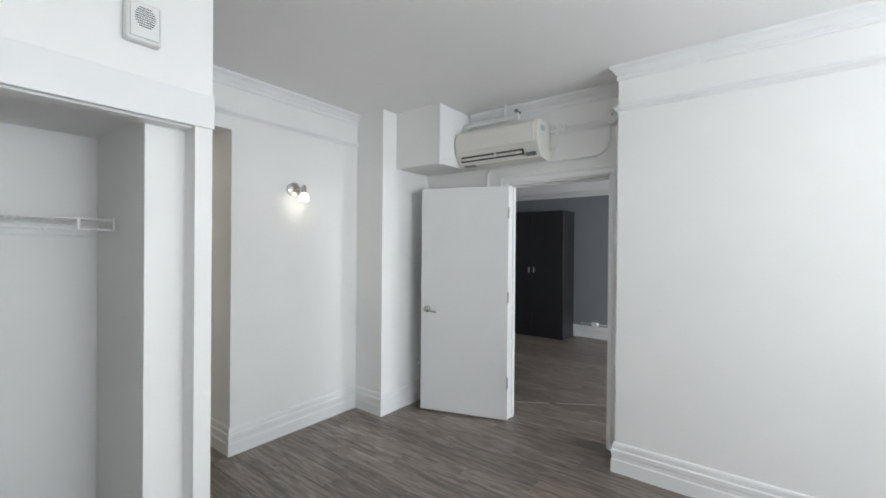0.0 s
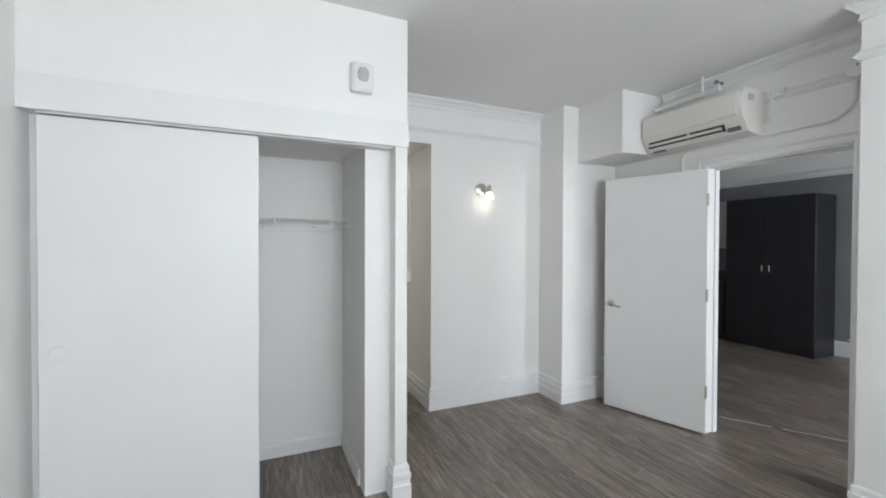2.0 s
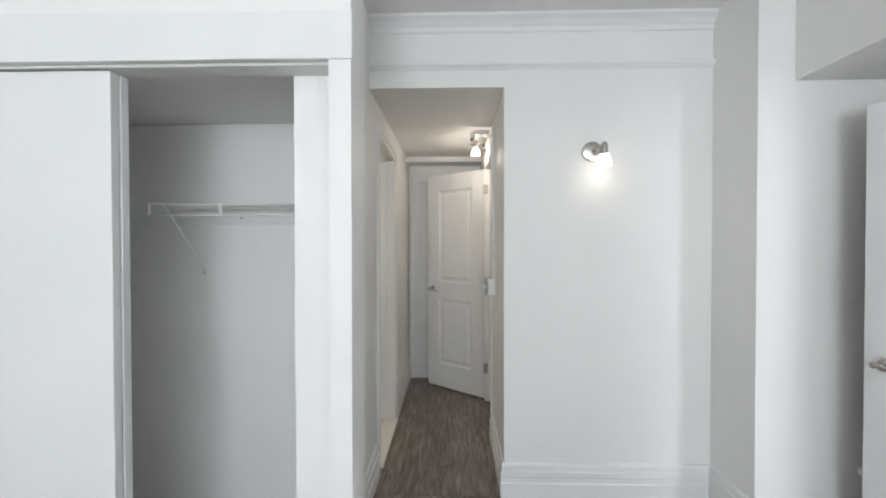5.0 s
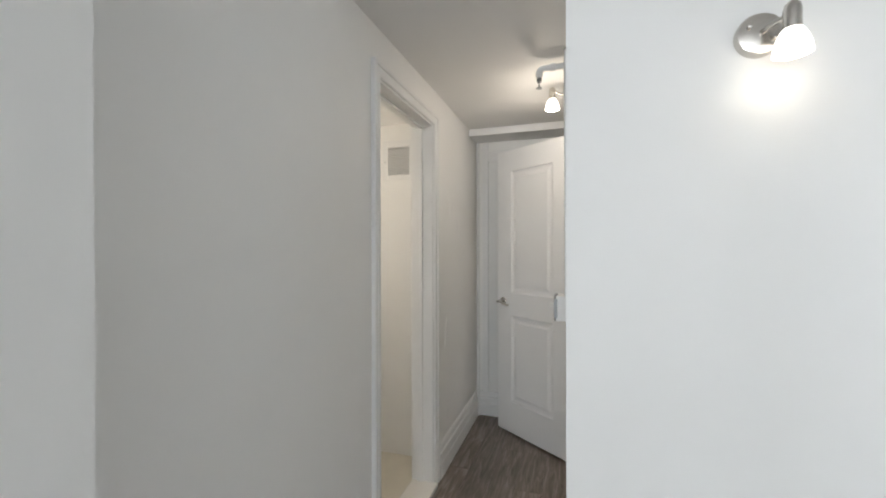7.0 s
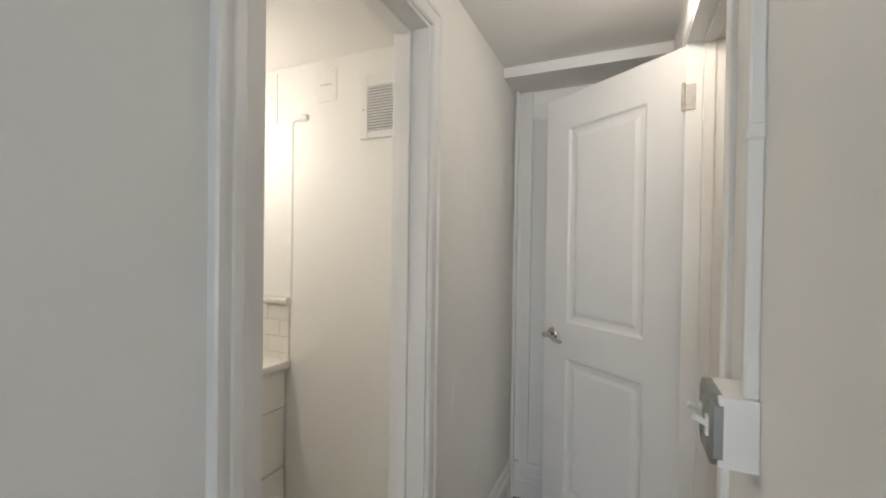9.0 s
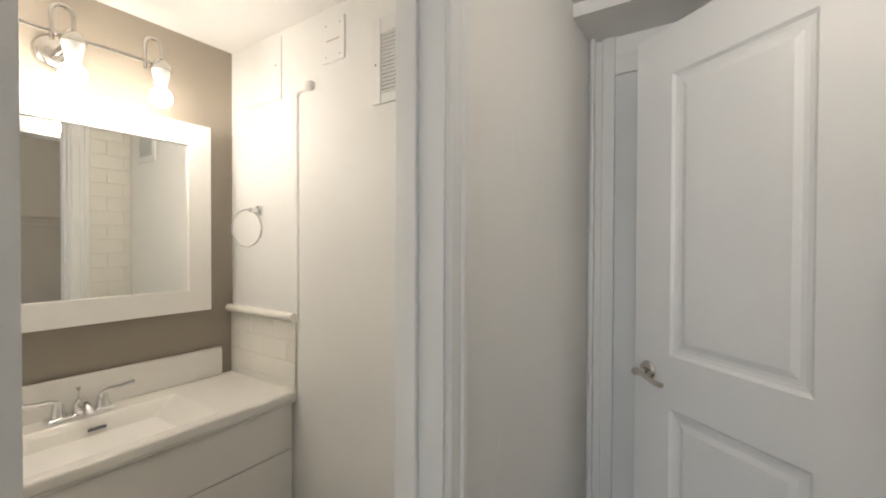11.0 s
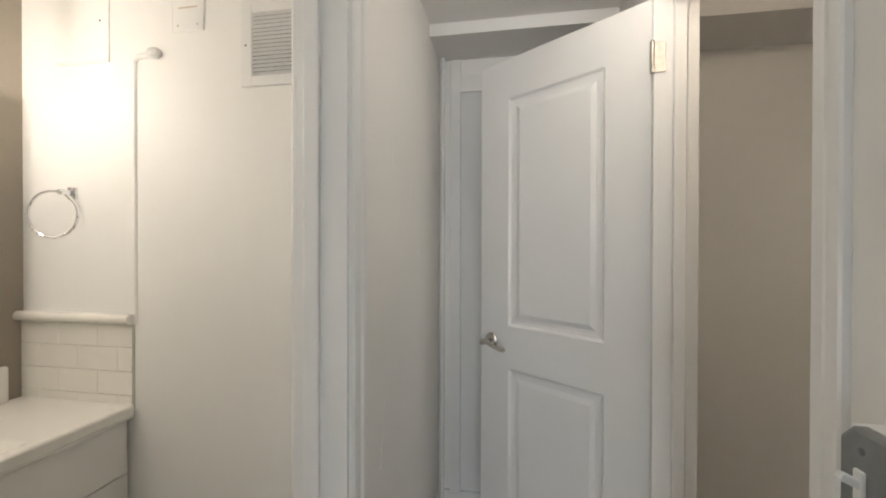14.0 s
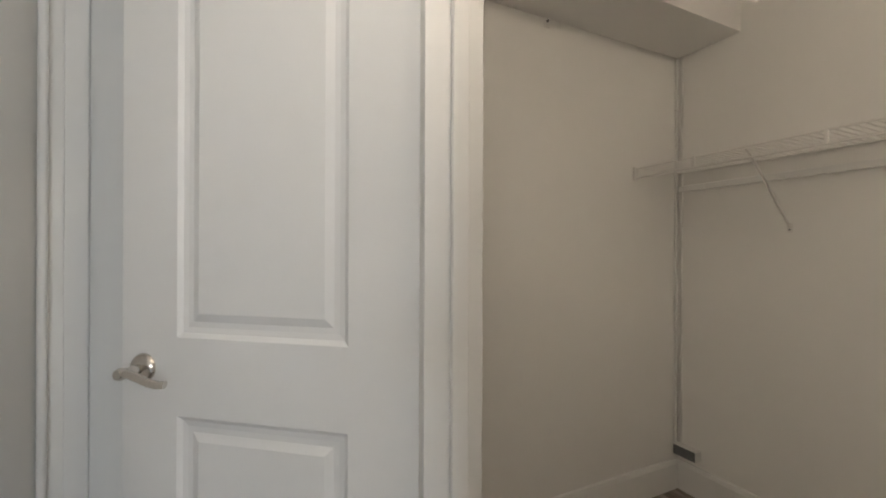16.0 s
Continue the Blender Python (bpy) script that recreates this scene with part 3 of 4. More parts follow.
# ---- wall lamps ----
def sconce(label, m):
    """Local: wall plane at y = 0, lamp reaches to -y; disc centre at the origin."""
    t = thing("wall_sconce", label, "wall lamp", "spot sconces", m)
    part("backplate", add_lathe(bmesh.new(), [(0, 0.030), (0.044, 0.029), (0.052, 0.026), (0.055, 0.020), (0.055, 0.0), (0, 0)], pose(0, 0, 0, 90), 36), NICKEL, t, "brushed nickel round backplate", True)
    for sx, sz in ((-0.028, 0.018), (0.028, -0.018)):
        part("screw_knob", add_lathe(bmesh.new(), [(0, 0.012), (0.005, 0.010), (0.006, 0.004), (0.004, 0), (0, 0)], pose(sx, -0.029, sz, 90), 12), NICKEL, t, "", True)
    part("arm", add_tube(bmesh.new(), [(0.0, -0.028, 0.0), (0.01, -0.06, 0.004), (0.034, -0.084, 0.010)], 0.006, 10), NICKEL, t, "", True)
    cup = pose(0.037, -0.098, -0.006) @ Matrix.Scale(0.9, 4)
    part("socket_cup", add_lathe(bmesh.new(), [(0, 0.045), (0.010, 0.044), (0.018, 0.036), (0.021, 0.022), (0.021, -0.028), (0.019, -0.030), (0, -0.030)], cup, 24), NICKEL, t, "", True)
    part("shade", add_lathe(bmesh.new(), [(0.019, -0.026), (0.026, -0.034), (0.035, -0.052), (0.042, -0.074), (0.045, -0.094), (0.043, -0.095), (0.040, -0.076), (0.033, -0.054), (0.024, -0.037), (0.010, -0.030)], cup, 32), GLASS_ON, t, "lit frosted white glass shade", True)
    return t


sconce("lit brushed nickel wall sconce with a frosted glass shade", pose(0.487, 0, 1.955))
sconce("lit brushed nickel sconce above the closet door", pose(0.0, 1.178, 2.280, 0, 0, -90))

# ---- bedroom services ----
bx = thing("bulkhead_box", "white boxed-in pipe bulkhead under the ceiling", "bulkhead")
part("casing_box", boxes((1.328, -0.845, 2.212, XAC, -0.34, ZC), bevel=0.003), WALL, bx)
part("corner_strip", boxes((1.320, -0.853, 2.204, 1.350, -0.823, ZC), bevel=0.003), TRIM, bx)
ac = thing("air_conditioner", "cream split air conditioner with open louvre above the door", "air conditioner")


def ac_profile(y0, y1, prof, bm):
    n = len(prof)
    a = [bm.verts.new((XAC - d, y0, z)) for d, z in prof]
    b = [bm.verts.new((XAC - d, y1, z)) for d, z in prof]
    for i in range(n):
        j = (i + 1) % n
        bm.faces.new((a[i], a[j], b[j], b[i]))
    bm.faces.new(a[::-1])
    bm.faces.new(b)
    bmesh.ops.recalc_face_normals(bm, faces=bm.faces)
    return bm


YA0, YA1 = -1.632, -0.856
ACF = [(d * 1.36, 2.210 + (z - 2.222) * 1.08) for d, z in [(0.0, 2.225), (0.09, 2.222), (0.135, 2.232), (0.148, 2.250), (0.165, 2.290), (0.182, 2.318), (0.190, 2.350), (0.192, 2.42), (0.186, 2.470), (0.172, 2.492), (0.150, 2.500), (0.0, 2.500)]]
part("body", ac_profile(YA0 + 0.012, YA1 - 0.012, ACF, bmesh.new()), ACP, ac, "", True)
for y0, y1 in ((YA0, YA0 + 0.013), (YA1 - 0.013, YA1)):
    part("end_cover", ac_profile(y0, y1, [(d * 0.985, 2.36 + (z - 2.36) * 0.985) for d, z in ACF], bmesh.new()), ACP, ac, "", True)
part("front_panel", ac_profile(YA0 + 0.03, YA1 - 0.03, [(0.252, 2.322), (0.264, 2.330), (0.268, 2.36), (0.268, 2.430), (0.261, 2.478), (0.2525, 2.485)], bmesh.new()), ACP, ac, "", True)
# solid near-black block: shade inside the air outlet, done by colour
part("outlet_shade", boxes((XAC - 0.2300, YA0 + 0.13, 2.244, XAC - 0.175, YA1 - 0.05, 2.292)), SHADE_BLACK, ac, "near-black block painting the shade in the air outlet")
b = bmesh.new()
add_box(b, -0.004, YA0 + 0.14, -0.029, 0.004, YA1 - 0.06, 0.027, 0.002)
lv = part("louvre", b, ACP, ac, "half-open cream louvre")
lv.matrix_local = pose(XAC - 0.223, 0, 2.254, 0, -52, 0)
b = bmesh.new()
add_box(b, -0.003, YA0 + 0.14, -0.012, 0.003, YA1 - 0.06, 0.012, 0.001)
lv = part("louvre", b, ACP, ac)
lv.matrix_local = pose(XAC - 0.206, 0, 2.270, 0, -60, 0)
part("louvre_pin", boxes((XAC - 0.245, -1.255, 2.25, XAC - 0.222, -1.245, 2.292)), PLASTIC, ac)
part("sensor_window", boxes((XAC - 0.222, YA0 + 0.03, 2.232, XAC - 0.180, YA0 + 0.115, 2.258), bevel=0.004), GREYCON, ac, "grey sensor window")
part("bottom_grille", boxes((XAC - 0.186, YA1 - 0.16, 2.214, XAC - 0.13, YA1 - 0.05, 2.236), bevel=0.002), GREYCON, ac)
part("rating_label", boxes((XAC - 0.190, YA0 - 0.0012, 2.425, XAC - 0.125, YA0 + 0.0005, 2.470)), material("pale_blue_label", (0.45, 0.50, 0.55), 0.5), ac, "pale grey-blue rating label")

sp = thing("sprinkler_pipe", "white painted sprinkler pipe with a brass head over the air conditioner", "pipe")
part("pipe", add_cyl(bmesh.new(), (XAC - 0.11, -1.37, 2.590), (XAC - 0.11, -0.868, 2.590), 0.017, seg=18), TRIM, sp, "", True)
b = add_cyl(bmesh.new(), (XAC - 0.11, -1.27, 2.58), (XAC - 0.11, -1.27, ZC), 0.007, seg=10)
add_cyl(b, (XAC - 0.11, -1.278, 2.59), (XAC - 0.11, -1.262, 2.59), 0.022, seg=16)
part("hanger", b, TRIM, sp, "", True)
b = add_cyl(bmesh.new(), (XAC - 0.11, -1.40, 2.590), (XAC - 0.11, -1.37, 2.590), 0.021, seg=16)
add_cyl(b, (XAC - 0.11, -1.385, 2.59), (XAC - 0.11, -1.385, 2.63), 0.010, seg=12)
part("fitting", b, TRIM, sp, "", True)
b = add_cyl(bmesh.new(), (XAC - 0.13, -1.385, 2.638), (XAC - 0.06, -1.385, 2.638), 0.010, seg=12)
add_cyl(b, (XAC - 0.134, -1.385, 2.638), (XAC - 0.130, -1.385, 2.638), 0.016, seg=14)
part("sprinkler_head", b, STEEL, sp, "grey metal sprinkler head", True)

jb = thing("junction_box", "white plastic junction box beside the air conditioner", "junction box")
part("box", boxes((XAC - 0.045, -1.765, 2.435, XAC, -1.672, 2.487), bevel=0.003, seg=2), PLASTIC, jb)
part("lid_screw", add_cyl(bmesh.new(), (XAC - 0.047, -1.752, 2.461), (XAC - 0.044, -1.752, 2.461), 0.004, seg=8), GREYCON, jb)
part("screw", add_cyl(bmesh.new(), (XAC - 0.047, -1.69, 2.461), (XAC - 0.044, -1.69, 2.461), 0.004, seg=8), GREYCON, jb)
cb = thing("cable", "white cable loop from the air conditioner to the box", "cable")
part("cable_run", add_tube(bmesh.new(), [(XAC - 0.03, -1.685, 2.44), (XAC - 0.045, -1.712, 2.39), (XAC - 0.045, -1.715, 2.34), (XAC - 0.035, -1.690, 2.30), (XAC - 0.03, -1.64, 2.295)], 0.008, 8), PLASTIC, cb, "", True)
rw = thing("raceway", "white surface raceway from the box to the smoke alarm", "raceway", "surface raceways")
part("channel", boxes((XAC - 0.018, -2.06, 2.456, XAC, -1.765, 2.474), bevel=0.003), PLASTIC, rw)
cd = thing("conduit_pipe", "white painted conduit curving under the air conditioner", "conduit", "surface raceways")
pts = [(XAC - 0.012, -1.045, 2.05), (XAC - 0.012, -1.045, 2.13)] + arc((XAC - 0.012, -1.125, 2.13), (0, 1, 0), (0, 0, 1), 0.08, 0, 90) + [(XAC - 0.012, -1.98, 2.21)] + arc((XAC - 0.012, -1.98, 2.33), (0, 0, -1), (0, -1, 0), 0.12, 0, 90) + [(XAC - 0.012, -2.10, 2.42)]
part("pipe", add_tube(bmesh.new(), pts, 0.011, 10), TRIM, cd, "", True)
sm = thing("smoke_alarm", "round white smoke alarm on the wall above the door", "smoke alarm")
part("base", add_lathe(bmesh.new(), [(0, 0.018), (0.062, 0.018), (0.066, 0.010), (0.066, 0), (0, 0)], pose(XAC, -2.115, 2.475, 0, -90), 36), PLASTIC, sm, "", True)
part("cover", add_lathe(bmesh.new(), [(0, 0.048), (0.030, 0.047), (0.048, 0.042), (0.056, 0.030), (0.058, 0.018), (0, 0.018)], pose(XAC, -2.115, 2.475, 0, -90), 36), PLASTIC, sm, "", True)
part("indicator", add_cyl(bmesh.new(), (XAC - 0.050, -2.125, 2.49), (XAC - 0.046, -2.125, 2.49), 0.006, seg=10), GREYCON, sm)
rp = thing("riser_pipe", "short white painted heating pipe with a valve behind the door", "pipe")
part("pipe", add_cyl(bmesh.new(), (1.735, -0.40, 0), (1.735, -0.40, 0.396), 0.016, seg=16), TRIM, rp, "", True)
b = add_cyl(bmesh.new(), (1.60, -0.40, 0.385), (1.735, -0.40, 0.385), 0.011, seg=12)
add_cyl(b, (1.60, -0.40, 0.372), (1.60, -0.40, 0.398), 0.014, seg=12)
part("branch", b, TRIM, rp, "", True)
ot = thing("outlet", "grey-white wall outlet low on the white wall", "outlet")
part("plate", boxes((XR - 0.040, -3.565, 0.135, XR - 0.034, -3.490, 0.250), bevel=0.003), STEEL, ot)
part("box", boxes((XR - 0.034, -3.563, 0.137, XR, -3.492, 0.248)), PLASTIC, ot)

# ---- living room ----
wd = thing("wardrobe", "tall black-brown two-door wardrobe against the grey wall", "wardrobe")
X0, WY0, WY1, WH = 5.08, -0.485, 0.610, 2.122
part("carcass", boxes((X0 + 0.02, WY0, 0.0, 5.575, WY1, WH), bevel=0.002), ESP, wd)
for y0, y1 in ((WY0 + 0.002, (WY0 + WY1) / 2 - 0.0006), ((WY0 + WY1) / 2 + 0.0006, WY1 - 0.002)):
    part("door", boxes((X0, y0, 0.07, X0 + 0.019, y1, WH - 0.004), bevel=0.0015), ESP, wd)
for y in ((WY0 + WY1) / 2 - 0.045, (WY0 + WY1) / 2 + 0.045):
    b = add_cyl(bmesh.new(), (X0 - 0.028, y, 1.085), (X0 - 0.028, y, 1.175), 0.006, seg=10)
    add_cyl(b, (X0 - 0.028, y, 1.09), (X0, y, 1.09), 0.004, seg=8)
    add_cyl(b, (X0 - 0.028, y, 1.17), (X0, y, 1.17), 0.004, seg=8)
    part("handle", b, CHROME, wd, "short chrome bar handle", True)
kb = thing("base_cabinet", "black-brown kitchen base cabinet beside the wardrobe", "cabinet")
part("body", boxes((5.12, 0.64, 0.09, 5.595, 1.55, 0.87), bevel=0.002), ESP, kb)
part("door", boxes((5.10, 0.645, 0.10, 5.119, 1.05, 0.86), bevel=0.001), ESP, kb)
part("plinth", boxes((5.16, 0.64, 0.0, 5.595, 1.55, 0.09)), ESP, kb)
wt = thing("worktop", "dark speckled kitchen worktop", "worktop")
part("slab", boxes((5.08, 0.63, 0.87, 5.598, 1.56, 0.905), bevel=0.003), material("dark_worktop", (0.03, 0.03, 0.032), 0.3), wt)
wc = thing("wall_cabinet", "cream painted kitchen wall cabinet", "cabinet")
part("body", boxes((5.30, 0.64, 1.40, 5.598, 1.55, 2.13), bevel=0.002), CABW, wc)
part("door", boxes((5.28, 0.645, 1.405, 5.299, 1.05, 2.125), bevel=0.002), CABW, wc)
kt = thing("toaster", "small dark appliance on the kitchen worktop", "appliance")
part("body", boxes((5.25, 0.68, 0.905, 5.45, 0.90, 1.05), bevel=0.02, seg=3), SHADE_BLACK, kt, "", True)
lo = thing("outlet", "white surface outlet on top of the baseboard with a raceway", "outlet")
part("box", boxes((5.545, -0.90, 0.205, 5.60, -0.80, 0.265), bevel=0.004), PLASTIC, lo)
part("raceway_run", boxes((5.585, -3.2, 0.225, 5.60, -0.90, 0.240), (5.585, -0.80, 0.225, 5.60, -0.61, 0.240), bevel=0.002), PLASTIC, lo)
# two thin pale rods laid in one diagonal line on the floor
fs = thing("floor_strip", "thin pale broken line lying diagonally on the dark floor", "floor strip")
d = Vector((0.41, -0.64, 0)).normalized()
for s0, s1 in ((-0.05, 0.30), (0.36, 0.85)):
    p, q = Vector((2.22, -1.15, 0.0005)) + d * s0, Vector((2.22, -1.15, 0.0005)) + d * s1
    part("strip", add_cyl(bmesh.new(), p, q, 0.0035, seg=6), material("pale_strip", (0.55, 0.52, 0.48), 0.5), fs)

# ---- hall ----
swb = thing("switch_box", "surface switch box with a grey metal plate and two white toggles", "switch")
YB0, YB1, ZB0, ZB1 = 0.511, 0.624, 1.085, 1.192
part("box", boxes((-0.052, YB0, ZB0, 0, YB1, ZB1), bevel=0.003, seg=2), TRIM, swb, "white painted box")
b = bmesh.new()
cut = 0.016
rim = [(YB0, ZB0 + cut), (YB0 + cut, ZB0), (YB1 - cut, ZB0), (YB1, ZB0 + cut), (YB1, ZB1 - cut), (YB1 - cut, ZB1), (YB0 + cut, ZB1), (YB0, ZB1 - cut)]
ym, zm = (YB0 + YB1) / 2, (ZB0 + ZB1) / 2
rings = [[b.verts.new((x, ym + (y - ym) * k, zm + (z - zm) * k)) for y, z in rim] for x, k in ((-0.046, 1.03), (-0.058, 1.03), (-0.0605, 0.97))]
for p, q in zip(rings, rings[1:]):
    for i in range(8):
        b.faces.new((p[i], p[(i + 1) % 8], q[(i + 1) % 8], q[i]))
b.faces.new(rings[0][::-1])
b.faces.new(rings[-1])
bmesh.ops.recalc_face_normals(b, faces=b.faces)
part("plate", b, STEEL, swb, "grey raised steel cover plate")
for y in (0.540, 0.596):
    part("toggle_collar", boxes((-0.0645, y - 0.006, 1.122, -0.0600, y + 0.006, 1.154), bevel=0.001), PLASTIC, swb)
    b = bmesh.new()
    add_box(b, -0.020, -0.004, -0.0045, 0.002, 0.004, 0.0045, 0.0015)
    tg = part("toggle", b, PLASTIC, swb)
    tg.matrix_local = pose(-0.0635, y, 1.140, 0, 25, 0)
    for z in (1.104, 1.173):
        part("plate_screw", add_lathe(bmesh.new(), [(0, 0.0018), (0.004, 0.001), (0.0045, 0), (0, 0)], pose(-0.0603, y, z, 0, -90), 10), GREYCON, swb)
rc = thing("raceway", "white surface raceway from the switch box to the ceiling", "raceway", "surface raceways")
part("channel", boxes((-0.020, 0.518, ZB1, 0, 0.544, 2.20), bevel=0.003), PLASTIC, rc)
part("coupling", boxes((-0.023, 0.514, 1.575, 0, 0.548, 1.60), bevel=0.003), PLASTIC, rc)
part("bend", add_tube(bmesh.new(), [(-0.010, 0.531, 2.19)] + arc((-0.010, 0.591, 2.20), (0, -1, 0), (0, 0, 1), 0.06, 0, 70, 6) + [(-0.014, 0.78, 2.27), (-0.012, 1.12, 2.25)], 0.010, 8), PLASTIC, rc, "", True)
hs = thing("sprinkler", "white ceiling sprinkler pipe with a hanging metal head", "sprinkler")
b = add_tube(bmesh.new(), [(0, 0.81, 2.290), (-0.12, 0.81, 2.290)] + arc((-0.12, 0.81, 2.265), (0, 0, 1), (-1, 0, 0), 0.025, 0, 90, 6) + [(-0.145, 0.81, 2.245)], 0.017, 12)
add_cyl(b, (-0.09, 0.81, 2.29), (-0.065, 0.81, 2.29), 0.022, seg=16)
part("pipe", b, TRIM, hs, "", True)
b = add_cyl(bmesh.new(), (-0.145, 0.81, 2.225), (-0.145, 0.81, 2.25), 0.012, seg=8)
add_tube(b, [(-0.145, 0.799, 2.228), (-0.145, 0.797, 2.212), (-0.145, 0.806, 2.198)], 0.0025, 6)
add_tube(b, [(-0.145, 0.821, 2.228), (-0.145, 0.823, 2.212), (-0.145, 0.814, 2.198)], 0.0025, 6)
add_cyl(b, (-0.145, 0.81, 2.193), (-0.145, 0.81, 2.197), 0.014, seg=16)
part("head", b, STEEL, hs, "grey metal sprinkler head", True)
vp = thing("corner_pipe", "thin white painted pipe in the hall corner", "pipe")
part("pipe", add_cyl(bmesh.new(), (XW + 0.022, YHE - 0.032, 0), (XW + 0.022, YHE - 0.032, 2.272), 0.010, seg=12), TRIM, vp, "", True)

# hairline cracks and scuffs in the old plaster beside the bathroom door
def crack(y, z, length, lean, seed):
    rnd = random.Random(seed)
    pts, n = [], 12
    for i in range(n + 1):
        y += lean * length / n + rnd.uniform(-0.0035, 0.0035)
        pts.append((XW + 0.0004, y, z - i * length / n))
    return add_tube(bmesh.new(), pts, 0.0013, 5)


for k, (y, z, length, lean) in enumerate(((1.235, 0.94, 0.17, -0.25), (1.30, 1.72, 0.10, 0.1), (1.53, 1.62, 0.13, -0.1), (1.66, 1.40, 0.07, 0.15), (1.48, 0.46, 0.12, 0.2), (1.25, 0.37, 0.10, -0.2))):
    tagged(part("plaster_crack", crack(y, z, length, lean, k), WALL), "raised painted-over hairline crack in the hall plaster", "crack", "plaster cracks")

# ---- bathroom ----
vn = thing("vanity_cabinet", "white laminate bathroom vanity with handleless drawer fronts", "vanity", m=pose(0, 0, -0.0135))
VX0, VX1, VY0, VY1 = XBW + 0.002, -1.612, 0.17, YBN - 0.008
part("body", boxes((VX0, VY0, 0.10, VX1 - 0.02, VY1, 0.838), bevel=0.002), LAMIN, vn)
part("plinth", boxes((VX0, VY0 + 0.01, 0.026, VX1 - 0.07, VY1, 0.10)), LAMIN, vn)
# near-black strips put the shade of the finger gaps into colour
part("gap_shade_strip", boxes((VX1 - 0.0195, VY0, 0.664, VX1 - 0.012, VY1, 0.678), (VX1 - 0.0195, VY0, 0.386, VX1 - 0.012, VY1, 0.400), (VX1 - 0.0195, VY0, 0.834, VX1 - 0.012, VY1, 0.8475)), SHADE_BLACK, vn, "near-black strips painting the shade between the fronts")
part("drawer_front", boxes((VX1 - 0.018, VY0, 0.6725, VX1, VY1, 0.8390), bevel=0.002, seg=2), LAMIN, vn)
part("drawer_front", boxes((VX1 - 0.018, VY0, 0.396, VX1, VY1, 0.6690), bevel=0.002, seg=2), LAMIN, vn)
part("drawer_front", boxes((VX1 - 0.018, VY0, 0.102, VX1, VY1, 0.390), bevel=0.002, seg=2), LAMIN, vn)
tp = thing("washbasin", "glossy cream vanity top with a moulded basin and backsplash", "sink", m=pose(0, 0, -0.0135))


def basin_top():
    """Slab with a ramped rectangular basin."""
    bm = bmesh.new()
    x0, x1, y0, y1, z = VX0, -1.594, 0.15, YBN - 0.003, 0.888
    nx, ny = 60, 120
    grid = []
    for i in range(nx + 1):
        row = []
        for j in range(ny + 1):
            x, y = x0 + (x1 - x0) * i / nx, y0 + (y1 - y0) * j / ny
            u, v = (x + 1.778) / 0.145, (y - 0.68) / 0.285
            su = min(1.0, max(0.0, (1.0 - abs(u)) / 0.34))
            sv = min(1.0, max(0.0, (1.0 - abs(v)) / 0.55))
            s = min(su, sv)
            s = 0.55 * s + 0.45 * s * s * (3 - 2 * s)
            row.append(bm.verts.new((x, y, z - 0.115 * s)))
        grid.append(row)
    for i in range(nx):
        for j in range(ny):
            bm.faces.new((grid[i][j], grid[i + 1][j], grid[i + 1][j + 1], grid[i][j + 1]))
    rim = [grid[i][0] for i in range(nx + 1)] + [grid[nx][j] for j in range(1, ny + 1)] + [grid[i][ny] for i in range(nx - 1, -1, -1)] + [grid[0][j] for j in range(ny - 1, 0, -1)]
    low = [bm.verts.new((v.co.x, v.co.y, 0.848)) for v in rim]
    k = len(rim)
    for i in range(k):
        j = (i + 1) % k
        bm.faces.new((rim[j], rim[i], low[i], low[j]))
    bmesh.ops.recalc_face_normals(bm, faces=bm.faces)
    return bm


part("basin_slab", basin_top(), CULT, tp, "", True)
part("front_edge", boxes((-1.604, 0.15, 0.8535, -1.589, YBN - 0.003, 0.8875), bevel=0.0065, seg=4), CULT, tp, "", True)
part("backsplash", boxes((VX0, 0.15, 0.886, VX0 + 0.022, 1.182, 1.005), bevel=0.010, seg=4), CULT, tp, "", True)
# no hole is cut: a dark grey rod paints the overflow's shade
part("overflow_slot", add_tube(bmesh.new(), [(-1.9025, 0.712, 0.856), (-1.9025, 0.756, 0.856)], 0.005, 8), GREYCON, tp, "grey rod painting the shade in the overflow slot")
part("drain", add_lathe(bmesh.new(), [(0, 0.004), (0.015, 0.004), (0.021, 0.002), (0.021, 0), (0, 0)], pose(-1.778, 0.70, 0.779), 20), CHROME, tp, "", True)
fc = thing("faucet", "chrome two-handle bathroom faucet on the vanity top", "faucet", m=pose(0, 0, -0.0135))
FX, FY, FZ = -1.966, 0.712, 0.8875
b = bmesh.new()
add_box(b, FX - 0.027, FY - 0.085, FZ, FX + 0.027, FY + 0.085, FZ + 0.016, 0.0075, 3)
part("base_plate", b, CHROME, fc, "", True)
b = bmesh.new()
add_lathe(b, [(0, 0.058), (0.012, 0.055), (0.020, 0.044), (0.024, 0.028), (0.024, 0.012), (0, 0.012)], pose(FX, FY, FZ), 24)
add_tube(b, [(FX, FY, FZ + 0.034), (FX + 0.025, FY, FZ + 0.043), (FX + 0.050, FY, FZ + 0.042), (FX + 0.070, FY, FZ + 0.034), (FX + 0.078, FY, FZ + 0.022)], 0.0135, 14)
part("spout", b, CHROME, fc, "", True)
part("lift_rod", add_lathe(add_cyl(bmesh.new(), (FX - 0.022, FY, FZ + 0.01), (FX - 0.022, FY, FZ + 0.075), 0.003, seg=8), [(0, 0.012), (0.008, 0.012), (0.004, 0.004), (0.003, 0), (0, 0)], pose(FX - 0.022, FY, FZ + 0.075), 12), CHROME, fc, "", True)
